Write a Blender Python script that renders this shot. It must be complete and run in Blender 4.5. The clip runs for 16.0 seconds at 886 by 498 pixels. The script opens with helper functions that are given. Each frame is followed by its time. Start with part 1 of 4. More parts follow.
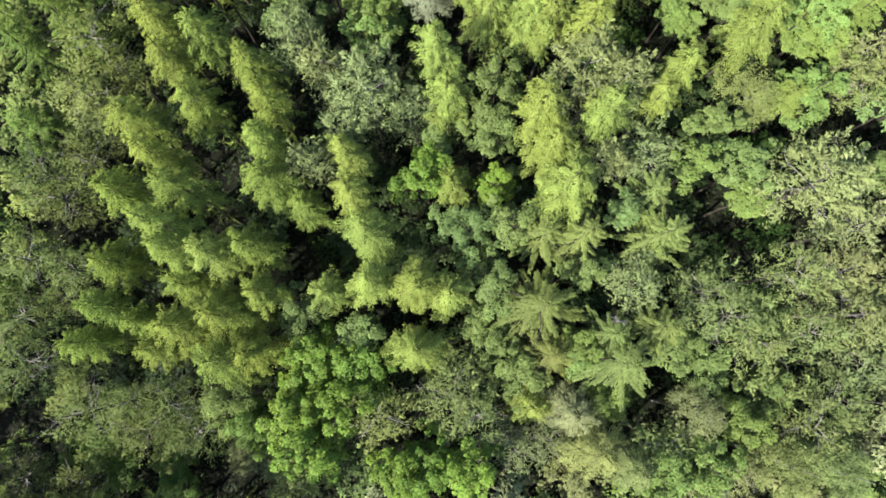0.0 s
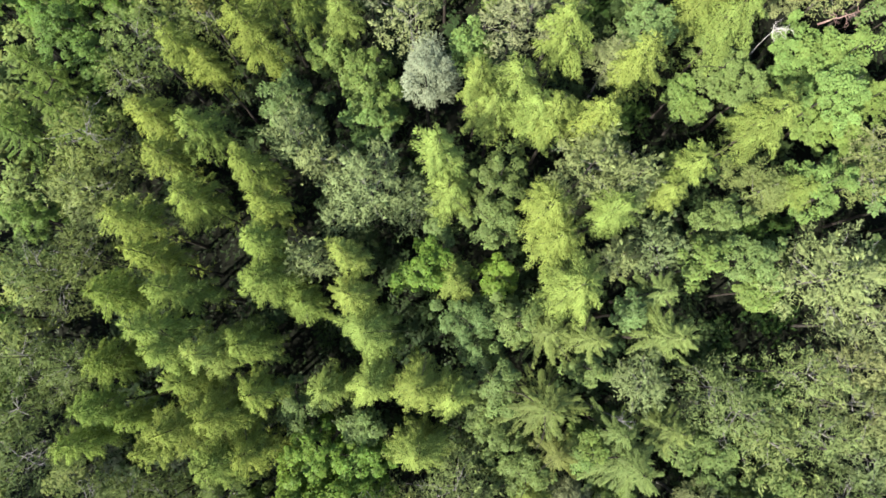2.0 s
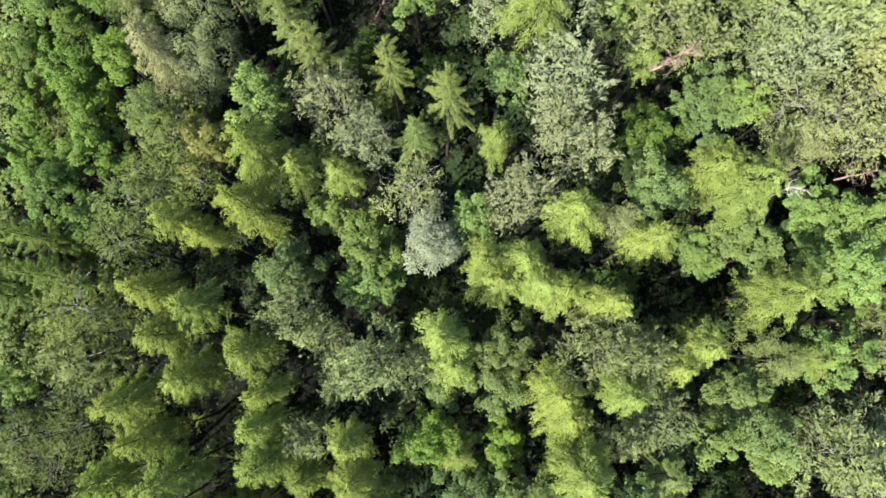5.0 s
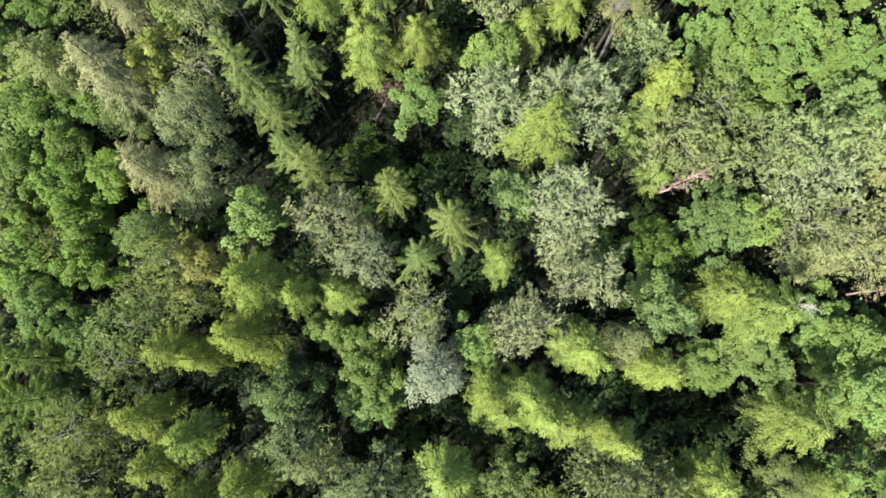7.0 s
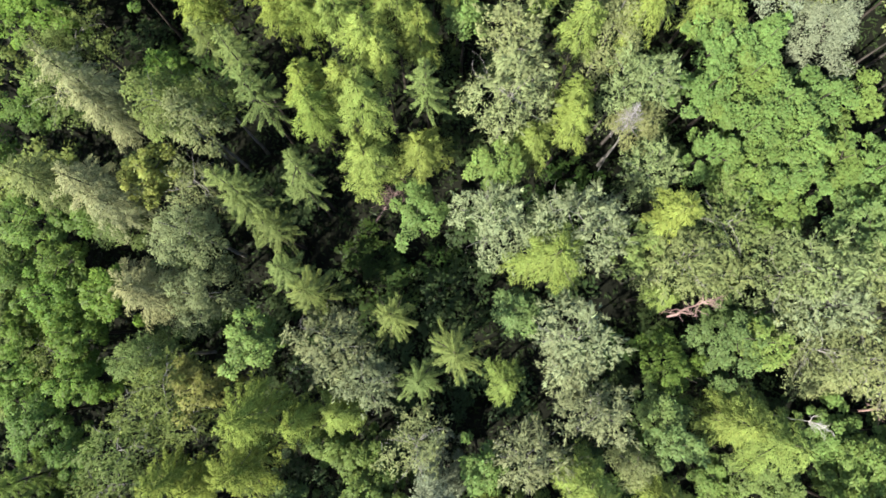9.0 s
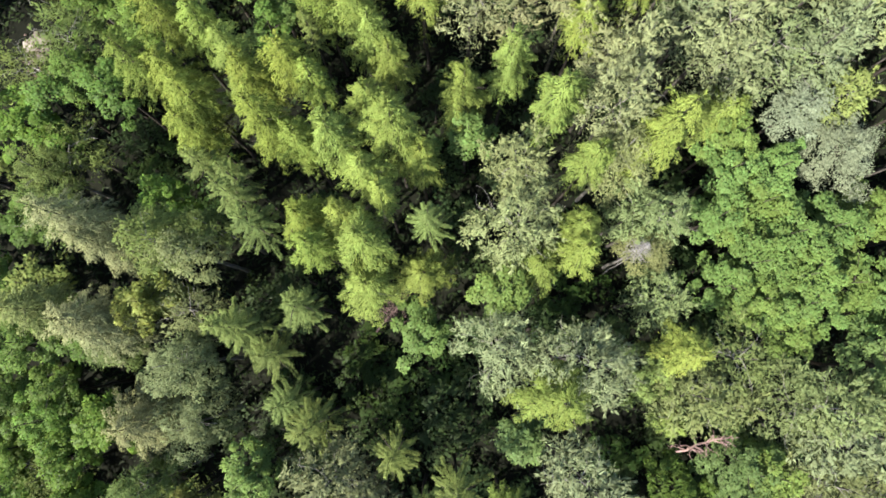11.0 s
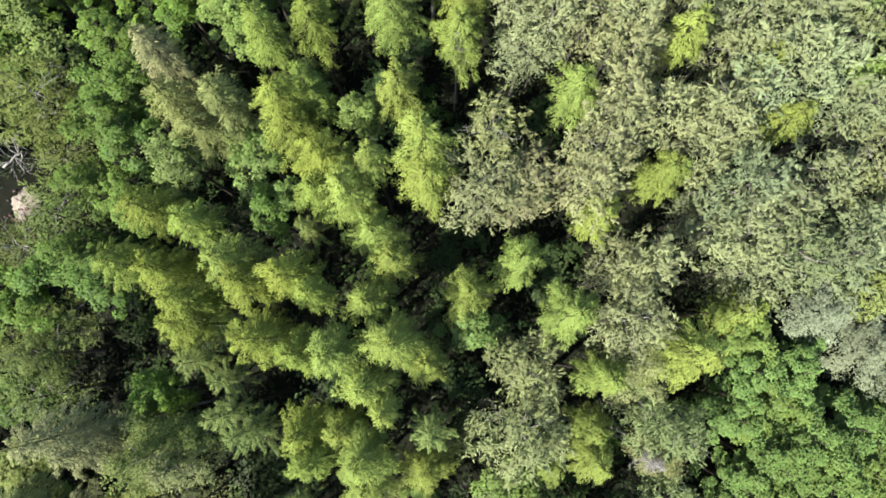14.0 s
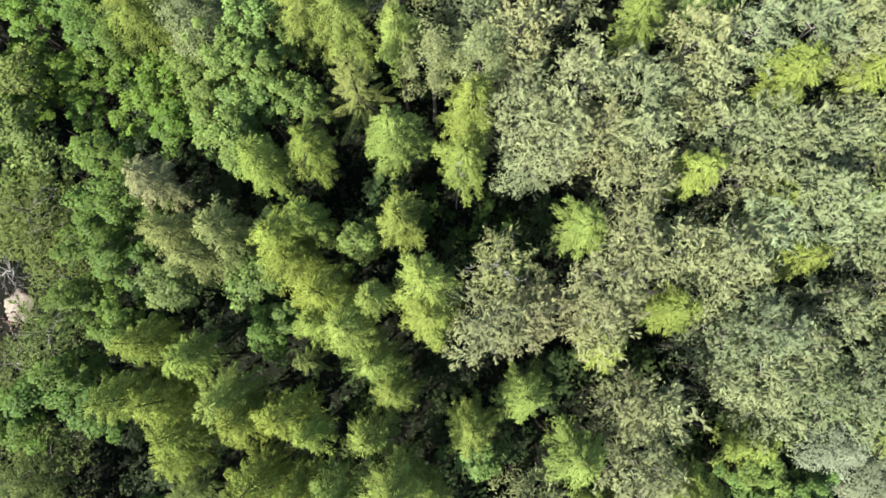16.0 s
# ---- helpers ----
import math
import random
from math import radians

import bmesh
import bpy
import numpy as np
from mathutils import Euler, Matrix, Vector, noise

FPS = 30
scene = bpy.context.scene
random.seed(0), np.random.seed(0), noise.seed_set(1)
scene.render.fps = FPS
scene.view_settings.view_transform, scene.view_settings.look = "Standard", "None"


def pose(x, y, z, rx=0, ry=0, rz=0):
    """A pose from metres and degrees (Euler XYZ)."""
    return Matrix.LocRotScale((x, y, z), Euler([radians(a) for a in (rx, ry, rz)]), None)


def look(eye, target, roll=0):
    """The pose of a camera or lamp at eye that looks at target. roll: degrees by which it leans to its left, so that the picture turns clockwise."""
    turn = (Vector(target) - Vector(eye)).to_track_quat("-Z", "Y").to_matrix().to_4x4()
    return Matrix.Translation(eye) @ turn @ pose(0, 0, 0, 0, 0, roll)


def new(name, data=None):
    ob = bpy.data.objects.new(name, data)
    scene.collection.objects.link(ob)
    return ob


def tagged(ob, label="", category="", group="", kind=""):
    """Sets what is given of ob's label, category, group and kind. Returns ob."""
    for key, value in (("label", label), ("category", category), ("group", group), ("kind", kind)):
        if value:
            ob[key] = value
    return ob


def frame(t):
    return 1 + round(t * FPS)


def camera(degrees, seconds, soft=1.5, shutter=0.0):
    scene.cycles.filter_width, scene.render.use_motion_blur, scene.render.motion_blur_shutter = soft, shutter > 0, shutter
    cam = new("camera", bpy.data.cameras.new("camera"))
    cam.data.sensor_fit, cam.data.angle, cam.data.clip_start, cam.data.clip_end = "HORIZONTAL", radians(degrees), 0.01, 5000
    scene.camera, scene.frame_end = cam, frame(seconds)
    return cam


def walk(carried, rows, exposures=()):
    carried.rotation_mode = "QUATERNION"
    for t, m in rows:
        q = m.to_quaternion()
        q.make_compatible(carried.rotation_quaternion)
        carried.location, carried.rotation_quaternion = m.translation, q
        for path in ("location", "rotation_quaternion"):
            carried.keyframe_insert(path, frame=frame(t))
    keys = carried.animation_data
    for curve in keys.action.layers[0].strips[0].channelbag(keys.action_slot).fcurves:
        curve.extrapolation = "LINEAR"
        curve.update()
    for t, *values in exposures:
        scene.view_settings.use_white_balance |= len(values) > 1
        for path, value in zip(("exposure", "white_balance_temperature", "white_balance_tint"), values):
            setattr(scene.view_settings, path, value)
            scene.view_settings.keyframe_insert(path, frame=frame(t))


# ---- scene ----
# ---------------------------------------------------------------- camera
cam = camera(70.0, 16.0, soft=1.7)
EYE, TILT, DRIFT = 51.3, 7.684, -0.0205
# seconds, metres flown along the line
ROWS = [
    (0.0, -0.000),
    (0.5, 1.403),
    (1.0, 2.934),
    (1.5, 4.531),
    (2.0, 6.198),
    (2.5, 7.928),
    (3.0, 9.688),
    (3.5, 11.469),
    (4.0, 13.233),
    (6.5, 22.438),
    (7.0, 24.276),
    (7.5, 26.075),
    (8.0, 27.860),
    (8.5, 29.639),
    (9.0, 31.438),
    (11.5, 40.693),
    (12.0, 42.548),
    (12.5, 44.371),
    (13.0, 46.179),
    (13.5, 47.942),
    (14.0, 49.747),
    (14.5, 51.509),
    (15.0, 53.241),
    (15.5, 54.907),
    (16.0, 56.507),
]
walk(cam, [(t, pose(DRIFT * s, s, EYE, TILT, 0, 0)) for t, s in ROWS], exposures=[(0.0, 1.64), (16.0, 1.63)])

# ---------------------------------------------------------------- light
SUN_AZ, SUN_EL = radians(229), radians(45)      # azimuth from +y towards +x
to_sun = Vector((math.sin(SUN_AZ) * math.cos(SUN_EL), math.cos(SUN_AZ) * math.cos(SUN_EL), math.sin(SUN_EL)))
world = bpy.data.worlds.new("world")
scene.world = world
world.use_nodes = True
wn = world.node_tree.nodes
sky = wn.new("ShaderNodeTexSky")
sky.sky_type = 'NISHITA'
sky.sun_disc = False
sky.sun_elevation = SUN_EL
sky.sun_rotation = SUN_AZ
world.node_tree.links.new(sky.outputs[0], wn["Background"].inputs[0])
wn["Background"].inputs[1].default_value = 0.108
sun = bpy.data.lights.new("sun", 'SUN')
sun.energy, sun.angle, sun.color = 4.8, radians(0.53), (1.0, 0.94, 0.85)
new("sun", sun).matrix_world = look(to_sun * 200, (0, 0, 0))


# ---------------------------------------------------------------- materials
def node(nt, kind, **values):
    n = nt.nodes.new(kind)
    for key, value in values.items():
        n.inputs[key.replace("_", " ")].default_value = value
    return n


def leaf_material(name, gloss, through_leaf, spread):
    """Foliage: the tree's own hue, varied from leaf to leaf, branch to branch and tree to tree, with some light through the blade."""
    m = bpy.data.materials.new(name)
    m.use_nodes = True
    nt = m.node_tree
    link = nt.links.new
    out, base = nt.nodes["Material Output"], nt.nodes["Principled BSDF"]
    info, geo, co = nt.nodes.new("ShaderNodeObjectInfo"), nt.nodes.new("ShaderNodeNewGeometry"), nt.nodes.new("ShaderNodeTexCoord")
    big = node(nt, "ShaderNodeTexNoise", Scale=0.9, Detail=2.0)
    link(co.outputs["Object"], big.inputs["Vector"])
    isle = node(nt, "ShaderNodeMapRange", From_Min=0.0, From_Max=1.0, To_Min=1 - spread, To_Max=1 + spread)
    link(geo.outputs["Random Per Island"], isle.inputs["Value"])
    patch = node(nt, "ShaderNodeMapRange", From_Min=0.3, From_Max=0.7, To_Min=0.75, To_Max=1.2)
    link(big.outputs["Fac"], patch.inputs["Value"])
    both = nt.nodes.new("ShaderNodeMath")
    both.operation = 'MULTIPLY'
    link(isle.outputs[0], both.inputs[0])
    link(patch.outputs[0], both.inputs[1])
    hue = node(nt, "ShaderNodeMapRange", From_Min=0.0, From_Max=1.0, To_Min=0.485, To_Max=0.512)
    link(geo.outputs["Random Per Island"], hue.inputs["Value"])
    hsv = nt.nodes.new("ShaderNodeHueSaturation")
    link(hue.outputs[0], hsv.inputs["Hue"])
    link(both.outputs[0], hsv.inputs["Value"])
    link(info.outputs["Color"], hsv.inputs["Color"])
    link(hsv.outputs[0], base.inputs["Base Color"])
    base.inputs["Roughness"].default_value = gloss
    base.inputs["Specular IOR Level"].default_value = 0.1
    base.inputs["Diffuse Roughness"].default_value = 1.0
    back = nt.nodes.new("ShaderNodeBsdfTranslucent")
    link(hsv.outputs[0], back.inputs["Color"])
    mix = nt.nodes.new("ShaderNodeMixShader")
    mix.inputs[0].default_value = through_leaf
    link(base.outputs[0], mix.inputs[1])
    link(back.outputs[0], mix.inputs[2])
    link(mix.outputs[0], out.inputs["Surface"])
    return m


def mottled(name, dark, light, scale, rough, bump):
    """Bark, soil or dead wood: two tones in coarse and fine noise, with relief."""
    m = bpy.data.materials.new(name)
    m.use_nodes = True
    nt = m.node_tree
    link = nt.links.new
    base = nt.nodes["Principled BSDF"]
    co = nt.nodes.new("ShaderNodeTexCoord")
    fine = node(nt, "ShaderNodeTexNoise", Scale=scale, Detail=6.0, Roughness=0.65)
    coarse = node(nt, "ShaderNodeTexNoise", Scale=scale * 0.13, Detail=3.0)
    for n in (fine, coarse):
        link(co.outputs["Object"], n.inputs["Vector"])
    add = nt.nodes.new("ShaderNodeMath")
    add.operation = 'ADD'
    link(fine.outputs["Fac"], add.inputs[0])
    link(coarse.outputs["Fac"], add.inputs[1])
    ramp = nt.nodes.new("ShaderNodeMapRange")
    ramp.inputs["From Min"].default_value, ramp.inputs["From Max"].default_value = 0.75, 1.25
    link(add.outputs[0], ramp.inputs["Value"])
    mix = nt.nodes.new("ShaderNodeMix")
    mix.data_type = 'RGBA'
    link(ramp.outputs[0], mix.inputs["Factor"])
    mix.inputs["A"].default_value, mix.inputs["B"].default_value = (*dark, 1), (*light, 1)
    for s in mix.inputs:
        if s.type == 'RGBA':
            s.default_value = (*dark, 1) if s.name == "A" else (*light, 1)
    colour = [s for s in mix.outputs if s.type == 'RGBA'][0]
    link(colour, base.inputs["Base Color"])
    base.inputs["Roughness"].default_value = rough
    base.inputs["Specular IOR Level"].default_value = 0.12
    relief = node(nt, "ShaderNodeBump", Strength=bump, Distance=0.03)
    link(fine.outputs["Fac"], relief.inputs["Height"])
    link(relief.outputs[0], base.inputs["Normal"])
    return m


NEEDLE = leaf_material("larch_needles", 0.6, 0.2, 0.2)
PINE_NEEDLE = leaf_material("pine_needles", 0.6, 0.13, 0.09)
SOFT = leaf_material("soft_leaves", 0.6, 0.24, 0.2)
BROAD = leaf_material("broad_leaves", 0.5, 0.25, 0.24)
BARK = mottled("grey_brown_bark", (0.024, 0.021, 0.017), (0.060, 0.050, 0.042), 14, 0.9, 0.6)
PINE_BARK = mottled("grey_pine_bark", (0.036, 0.032, 0.028), (0.095, 0.085, 0.075), 12, 0.9, 0.6)
TWIG = mottled("grey_pine_twigs", (0.12, 0.112, 0.104), (0.30, 0.285, 0.265), 14, 0.9, 0.4)
PALE_BARK = mottled("pale_birch_bark", (0.06, 0.055, 0.05), (0.22, 0.21, 0.19), 10, 0.8, 0.3)
DEAD = mottled("weathered_dead_wood", (0.11, 0.104, 0.097), (0.31, 0.297, 0.28), 16, 0.85, 0.5)
WHITE_DEAD = mottled("bleached_dead_wood", (0.24, 0.23, 0.22), (0.54, 0.52, 0.49), 16, 0.85, 0.5)
DEAD_RED = mottled("red_brown_dead_wood", (0.11, 0.06, 0.055), (0.34, 0.24, 0.21), 16, 0.9, 0.5)
# near black: the shade beneath the crowns is put into the soil colour
SHADED_SOIL = mottled("shaded_forest_floor", (0.003, 0.004, 0.002), (0.009, 0.010, 0.006), 1.6, 0.95, 1.0)
RUSTY = mottled("dark_red_brown_dead_wood", (0.05, 0.03, 0.029), (0.19, 0.135, 0.125), 16, 0.9, 0.5)
RUBBLE = mottled("reddish_stone", (0.07, 0.045, 0.04), (0.19, 0.135, 0.12), 9.0, 0.9, 0.5)
SAND = mottled("dry_sand", (0.105, 0.09, 0.075), (0.28, 0.25, 0.21), 7.0, 0.95, 0.8)


# ---------------------------------------------------------------- ground
def canopy(x, y):
    """Mean height of the crowns' tops over the hillside."""
    return 12.5 + 0.0557 * x + 0.1526 * y


def ease(v, lo, hi, k):
    """v, bent smoothly level outside lo to hi."""
    return v if lo < v < hi else (lo - k * math.tanh((lo - v) / k) if v <= lo else hi + k * math.tanh((v - hi) / k))


def ground_at(x, y):
    swell = noise.noise((x * 0.07, y * 0.07, 3.0)) * 0.8 + noise.noise((x * 0.3, y * 0.3, 9.0)) * 0.18
    swell += 3.0 * math.exp(-((x + 29.5) ** 2 + (y - 58.2) ** 2) / 45)
    return 0.0557 * ease(x, -60, 60, 40) + 0.1526 * ease(y, -30, 100, 40) + swell


def part(name, me, material, parent=None, label=""):
    me.materials.clear()
    me.materials.append(material)
    ob = new(name, me)
    ob.parent = parent
    return tagged(ob, label) if label else ob


def mesh_of(name, verts, sizes, corners, smooth=False):
    """A mesh from arrays: vertices, corner count of each face, corner indices."""
    me = bpy.data.meshes.new(name)
    sizes = np.asarray(sizes, dtype=np.int32)
    corners = np.asarray(corners, dtype=np.int32)
    me.vertices.add(len(verts))
    me.vertices.foreach_set("co", np.asarray(verts, dtype=np.float32).ravel())
    me.loops.add(len(corners))
    me.loops.foreach_set("vertex_index", corners)
    me.polygons.add(len(sizes))
    me.polygons.foreach_set("loop_start", np.concatenate([[0], np.cumsum(sizes)[:-1]]).astype(np.int32))
    me.polygons.foreach_set("use_smooth", np.full(len(sizes), smooth, dtype=bool))
    me.update(calc_edges=True)
    me.validate()
    return me


def ground_mesh():
    near_x, near_y = np.arange(-70, 70.1, 1.25), np.arange(-50, 120.1, 1.25)
    far = np.array([90, 130, 200, 350, 700, 1500, 3000.0])
    xs = np.concatenate([-far[::-1], near_x, far])
    ys = np.concatenate([-far[::-1], near_y, far + 50])
    verts = [(x, y, ground_at(x, y)) for y in ys for x in xs]
    n = len(xs)
    a = (np.arange(len(ys) - 1)[:, None] * n + np.arange(n - 1)[None]).ravel()
    return mesh_of("ground", verts, np.full(len(a), 4), np.stack([a, a + 1, a + n + 1, a + n], 1).ravel(), True)


ground = tagged(part("ground", ground_mesh(), SHADED_SOIL), "forest floor with needle litter, darkened near black for shade", "ground", kind="structure")


# ---------------------------------------------------------------- tree parts
def unit(v):
    return v / np.maximum(np.linalg.norm(v, axis=-1, keepdims=True), 1e-9)


def blades(name, pos, way, face, length, width, broad, normal):
    """Leaves or needle sprays: one small blade at each place, pointing along way, facing face. broad: a leaf blade, else a narrow wedge.
    normal: the side of the spray or tuft that the blade belongs to, by which it takes the light."""
    way, side = unit(way), unit(np.cross(way, face))
    length, width = np.asarray(length)[:, None], np.asarray(width)[:, None]
    n = len(pos)
    if broad:
        droop = unit(np.cross(side, way)) * length * 0.15
        v = np.stack([pos - way * length * 0.3, pos + way * length * 0.25 + side * width * 0.75, pos + way * length * 0.7 - side * width * 0.35 - droop], 1)
    else:
        v = np.stack([pos - side * width / 2, pos + side * width / 2, pos + way * length], 1)
    turned = np.einsum("ij,ij->i", np.cross(v[:, 1] - v[:, 0], v[:, 2] - v[:, 0]), normal) < 0
    v[turned] = v[turned][:, [0, 2, 1]]
    me = mesh_of(name, v.reshape(-1, 3), np.full(n, 3), np.arange(3 * n), True)
    me.normals_split_custom_set_from_vertices(np.repeat(unit(normal), 3, 0).astype(np.float32))
    return me


def tube(paths, sides=6):
    """Tapered stems: each path is a list of (point, radius)."""
    verts, sizes, corners = [], [], []
    for path in paths:
        start = len(verts)
        for i, (p, r) in enumerate(path):
            p = np.asarray(p, float)
            q = np.asarray(path[min(i + 1, len(path) - 1)][0], float) - np.asarray(path[max(i - 1, 0)][0], float)
            q = unit(q)
            a = unit(np.cross(q, (0.31, 0.95, 0.1) if abs(q[2]) > 0.8 else (0, 0, 1)))
            b = np.cross(q, a)
            for k in range(sides):
                w = 2 * math.pi * k / sides
                verts.append(p + r * (math.cos(w) * a + math.sin(w) * b))
        for i in range(len(path) - 1):
            for k in range(sides):
                s, e = start + i * sides, start + (i + 1) * sides
                sizes.append(4)
                corners += [s + k, s + (k + 1) % sides, e + (k + 1) % sides, e + k]
        sizes.append(sides)
        corners += [start + (len(path) - 1) * sides + k for k in range(sides)]
    return mesh_of("stem", verts, sizes, corners, True)


TALL = 13.0      # height of the patterns, from which each tree is scaled


def larch_crown(rng, R, depth, boughs, per_metre):
    """Soft drooping plumes round the stem: boughs that rise and bend over, hung with fine sprays."""
    pos, way, face, ln, nor = [], [], [], [], []
    lobes = rng.uniform(0, 2 * math.pi, 3)
    up = np.array([0, 0, 1.0])
    for i in range(boughs):
        u = ((i + 0.5) / boughs) ** 0.8
        az = i * 2.39996 + rng.normal(0, 0.3)
        L = R * (0.22 + 0.98 * u ** 0.62) * (1 - 0.22 * max(0, u - 0.75) / 0.25) * rng.uniform(0.66, 1.14) * (1 + 0.16 * math.sin(az * 2 + lobes[0]) + 0.1 * math.sin(az * 3 + lobes[1]))
        out = np.array([math.cos(az), math.sin(az), 0.0])
        across = np.array([-out[1], out[0], 0.0])
        rise, bend = 0.55 - 0.3 * u + rng.normal(0, 0.08), 0.5 + 0.15 * u
        k = max(10, int(L * per_metre))
        s = rng.uniform(0.06, 1, k) ** 0.72
        half = L * (0.05 + 0.2 * (1 - s)) + 0.05
        lat = np.clip(rng.normal(0, 0.55, k), -1.3, 1.3)
        p = out * (s * L)[:, None] + across * (lat * half)[:, None]
        p[:, 2] += TALL - 0.25 - u * depth + L * (rise * s - bend * s ** 2) - np.abs(lat) * half * 0.55 - rng.exponential(0.05, k)
        slope = rise - 2 * bend * s
        d = out * rng.uniform(0.55, 1.1, (k, 1)) + across * (np.sign(lat) * rng.uniform(-0.1, 1.15, k))[:, None] + up * (slope * 0.6 - 0.2 + rng.normal(0, 0.3, k))[:, None]
        pos.append(p), way.append(d)
        face.append(out * 0.5 + up * 0.8 + rng.normal(0, 0.4, (k, 3)))
        nor.append(unit(up * 0.62 + out * 0.52 + across * (lat * 0.4)[:, None] + rng.normal(0, 0.26, (k, 3))))
        ln.append(0.18 * rng.uniform(0.55, 1.3, k) * (0.85 + 0.3 * (1 - s)))
    # thin boughs lower down the stem, in the shade
    for i in range(16):
        az, L, z = i * 2.39996, R * rng.uniform(0.28, 0.55), TALL - depth * (1.02 + 1.1 * (i + 0.5) / 16)
        out = np.array([math.cos(az), math.sin(az), 0.0])
        k = int(L * 26)
        s = rng.uniform(0.1, 1, k)
        p = out * (s * L)[:, None] + rng.normal(0, 0.09, (k, 3))
        p[:, 2] += z - 0.3 * L * s ** 2
        pos.append(p), way.append(out + rng.normal(0, 0.5, (k, 3))), face.append(up + rng.normal(0, 0.4, (k, 3)))
        nor.append(unit(up * 0.8 + out * 0.3 + rng.normal(0, 0.25, (k, 3)))), ln.append(rng.uniform(0.14, 0.28, k))
    # the leading shoot
    k = 30
    p = np.zeros((k, 3))
    p[:, 2] = TALL - rng.uniform(-0.1, 0.9, k)
    around = unit(rng.normal(0, 1, (k, 3)) * (1, 1, 0.3))
    pos.append(p), way.append(around + (0, 0, 0.7)), face.append(rng.normal(0, 1, (k, 3))), ln.append(np.full(k, 0.24)), nor.append(around + (0, 0, 0.5))
    ln = np.concatenate(ln)
    return blades("crown", np.concatenate(pos), np.concatenate(way), np.concatenate(face), ln, ln * 0.27, False, np.concatenate(nor))


def spruce_crown(rng, R, depth, whorls, per_metre):
    """Tiers of stiff boughs, each a flat feather of side twigs, like a star from above."""
    pos, way, face, ln, nor = [], [], [], [], []
    up = np.array([0, 0, 1.0])
    for i in range(whorls):
        u = ((i + 0.5) / whorls) ** 0.9
        count, turn = rng.integers(7, 10), rng.uniform(0, 6.28)
        for j in range(count):
            az = turn + 2 * math.pi * j / count + rng.normal(0, 0.2)
            L = R * (0.12 + 0.88 * u ** 0.8) * rng.uniform(0.5, 1.18)
            out = np.array([math.cos(az), math.sin(az), 0.0])
            across = np.array([-out[1], out[0], 0.0])
            tilt = 0.2 - 0.6 * u + rng.normal(0, 0.1)
            k = max(14, int(L * per_metre))
            s = rng.uniform(0.06, 1, k) ** 0.85
            hand = rng.choice([-1, 1], k)
            twig = unit(out * 0.75 + across * hand[:, None] * 0.8)
            reach = rng.uniform(0, 1, k) * (0.035 + (0.11 * L + 0.06) * (1 - s) ** 0.6)
            p = out * (s * L)[:, None] + twig * reach[:, None]
            p[:, 2] += TALL - 0.15 - u * depth - rng.uniform(0, 0.1) + tilt * s * L + 0.12 * L * s ** 2 - reach * 0.3 + rng.normal(0, 0.025, k)
            d = unit(twig + out * 0.5 + rng.normal(0, 0.28, (k, 3)) + up * (tilt * 0.5))
            pos.append(p), way.append(d), face.append(up + rng.normal(0, 0.3, (k, 3)))
            nor.append(unit(up * 0.75 + out * 0.42 + across * (hand * 0.22)[:, None] + rng.normal(0, 0.17, (k, 3))))
            ln.append(0.14 * rng.uniform(0.7, 1.25, k))
    k = 40
    p = np.zeros((k, 3))
    p[:, 2] = TALL - rng.uniform(-0.25, 0.6, k)
    around = unit(rng.normal(0, 1, (k, 3)) * (1, 1, 0.3))
    pos.append(p), way.append(around + (0, 0, 0.6)), face.append(rng.normal(0, 1, (k, 3))), ln.append(np.full(k, 0.17)), nor.append(around + (0, 0, 0.6))
    ln = np.concatenate(ln)
    return blades("crown", np.concatenate(pos), np.concatenate(way), np.concatenate(face), ln, ln * 0.3, False, np.concatenate(nor))


def dome_places(rng, R, depth, count, inner, even=False, rough=0.16):
    """Uneven places over a domed crown, with lobes and hollows."""
    lobe = [(rng.uniform(0, 6.28), rng.uniform(0.12, 0.25)) for _ in range(3)]
    out = []
    while len(out) < count:
        az, c = rng.uniform(0, 2 * math.pi), rng.uniform(-0.15, 1)
        if even:
            az, c = len(out) * 2.39996 + rng.normal(0, 0.12), min(1, 1.1 * (len(out) + rng.uniform(0, 1)) / count - 0.1)
        f = rng.uniform(inner, 1) ** 0.5
        s = math.sqrt(1 - c * c)
        edge = R * (1 + sum(a * math.sin((j + 2) * az + ph) for j, (ph, a) in enumerate(lobe)))
        out.append((math.cos(az) * s * edge * f, math.sin(az) * s * edge * f, TALL - 0.3 - depth * (1 - max(c, -0.25) * f) * 0.8 + rng.normal(0, rough)))
    return np.array(out)


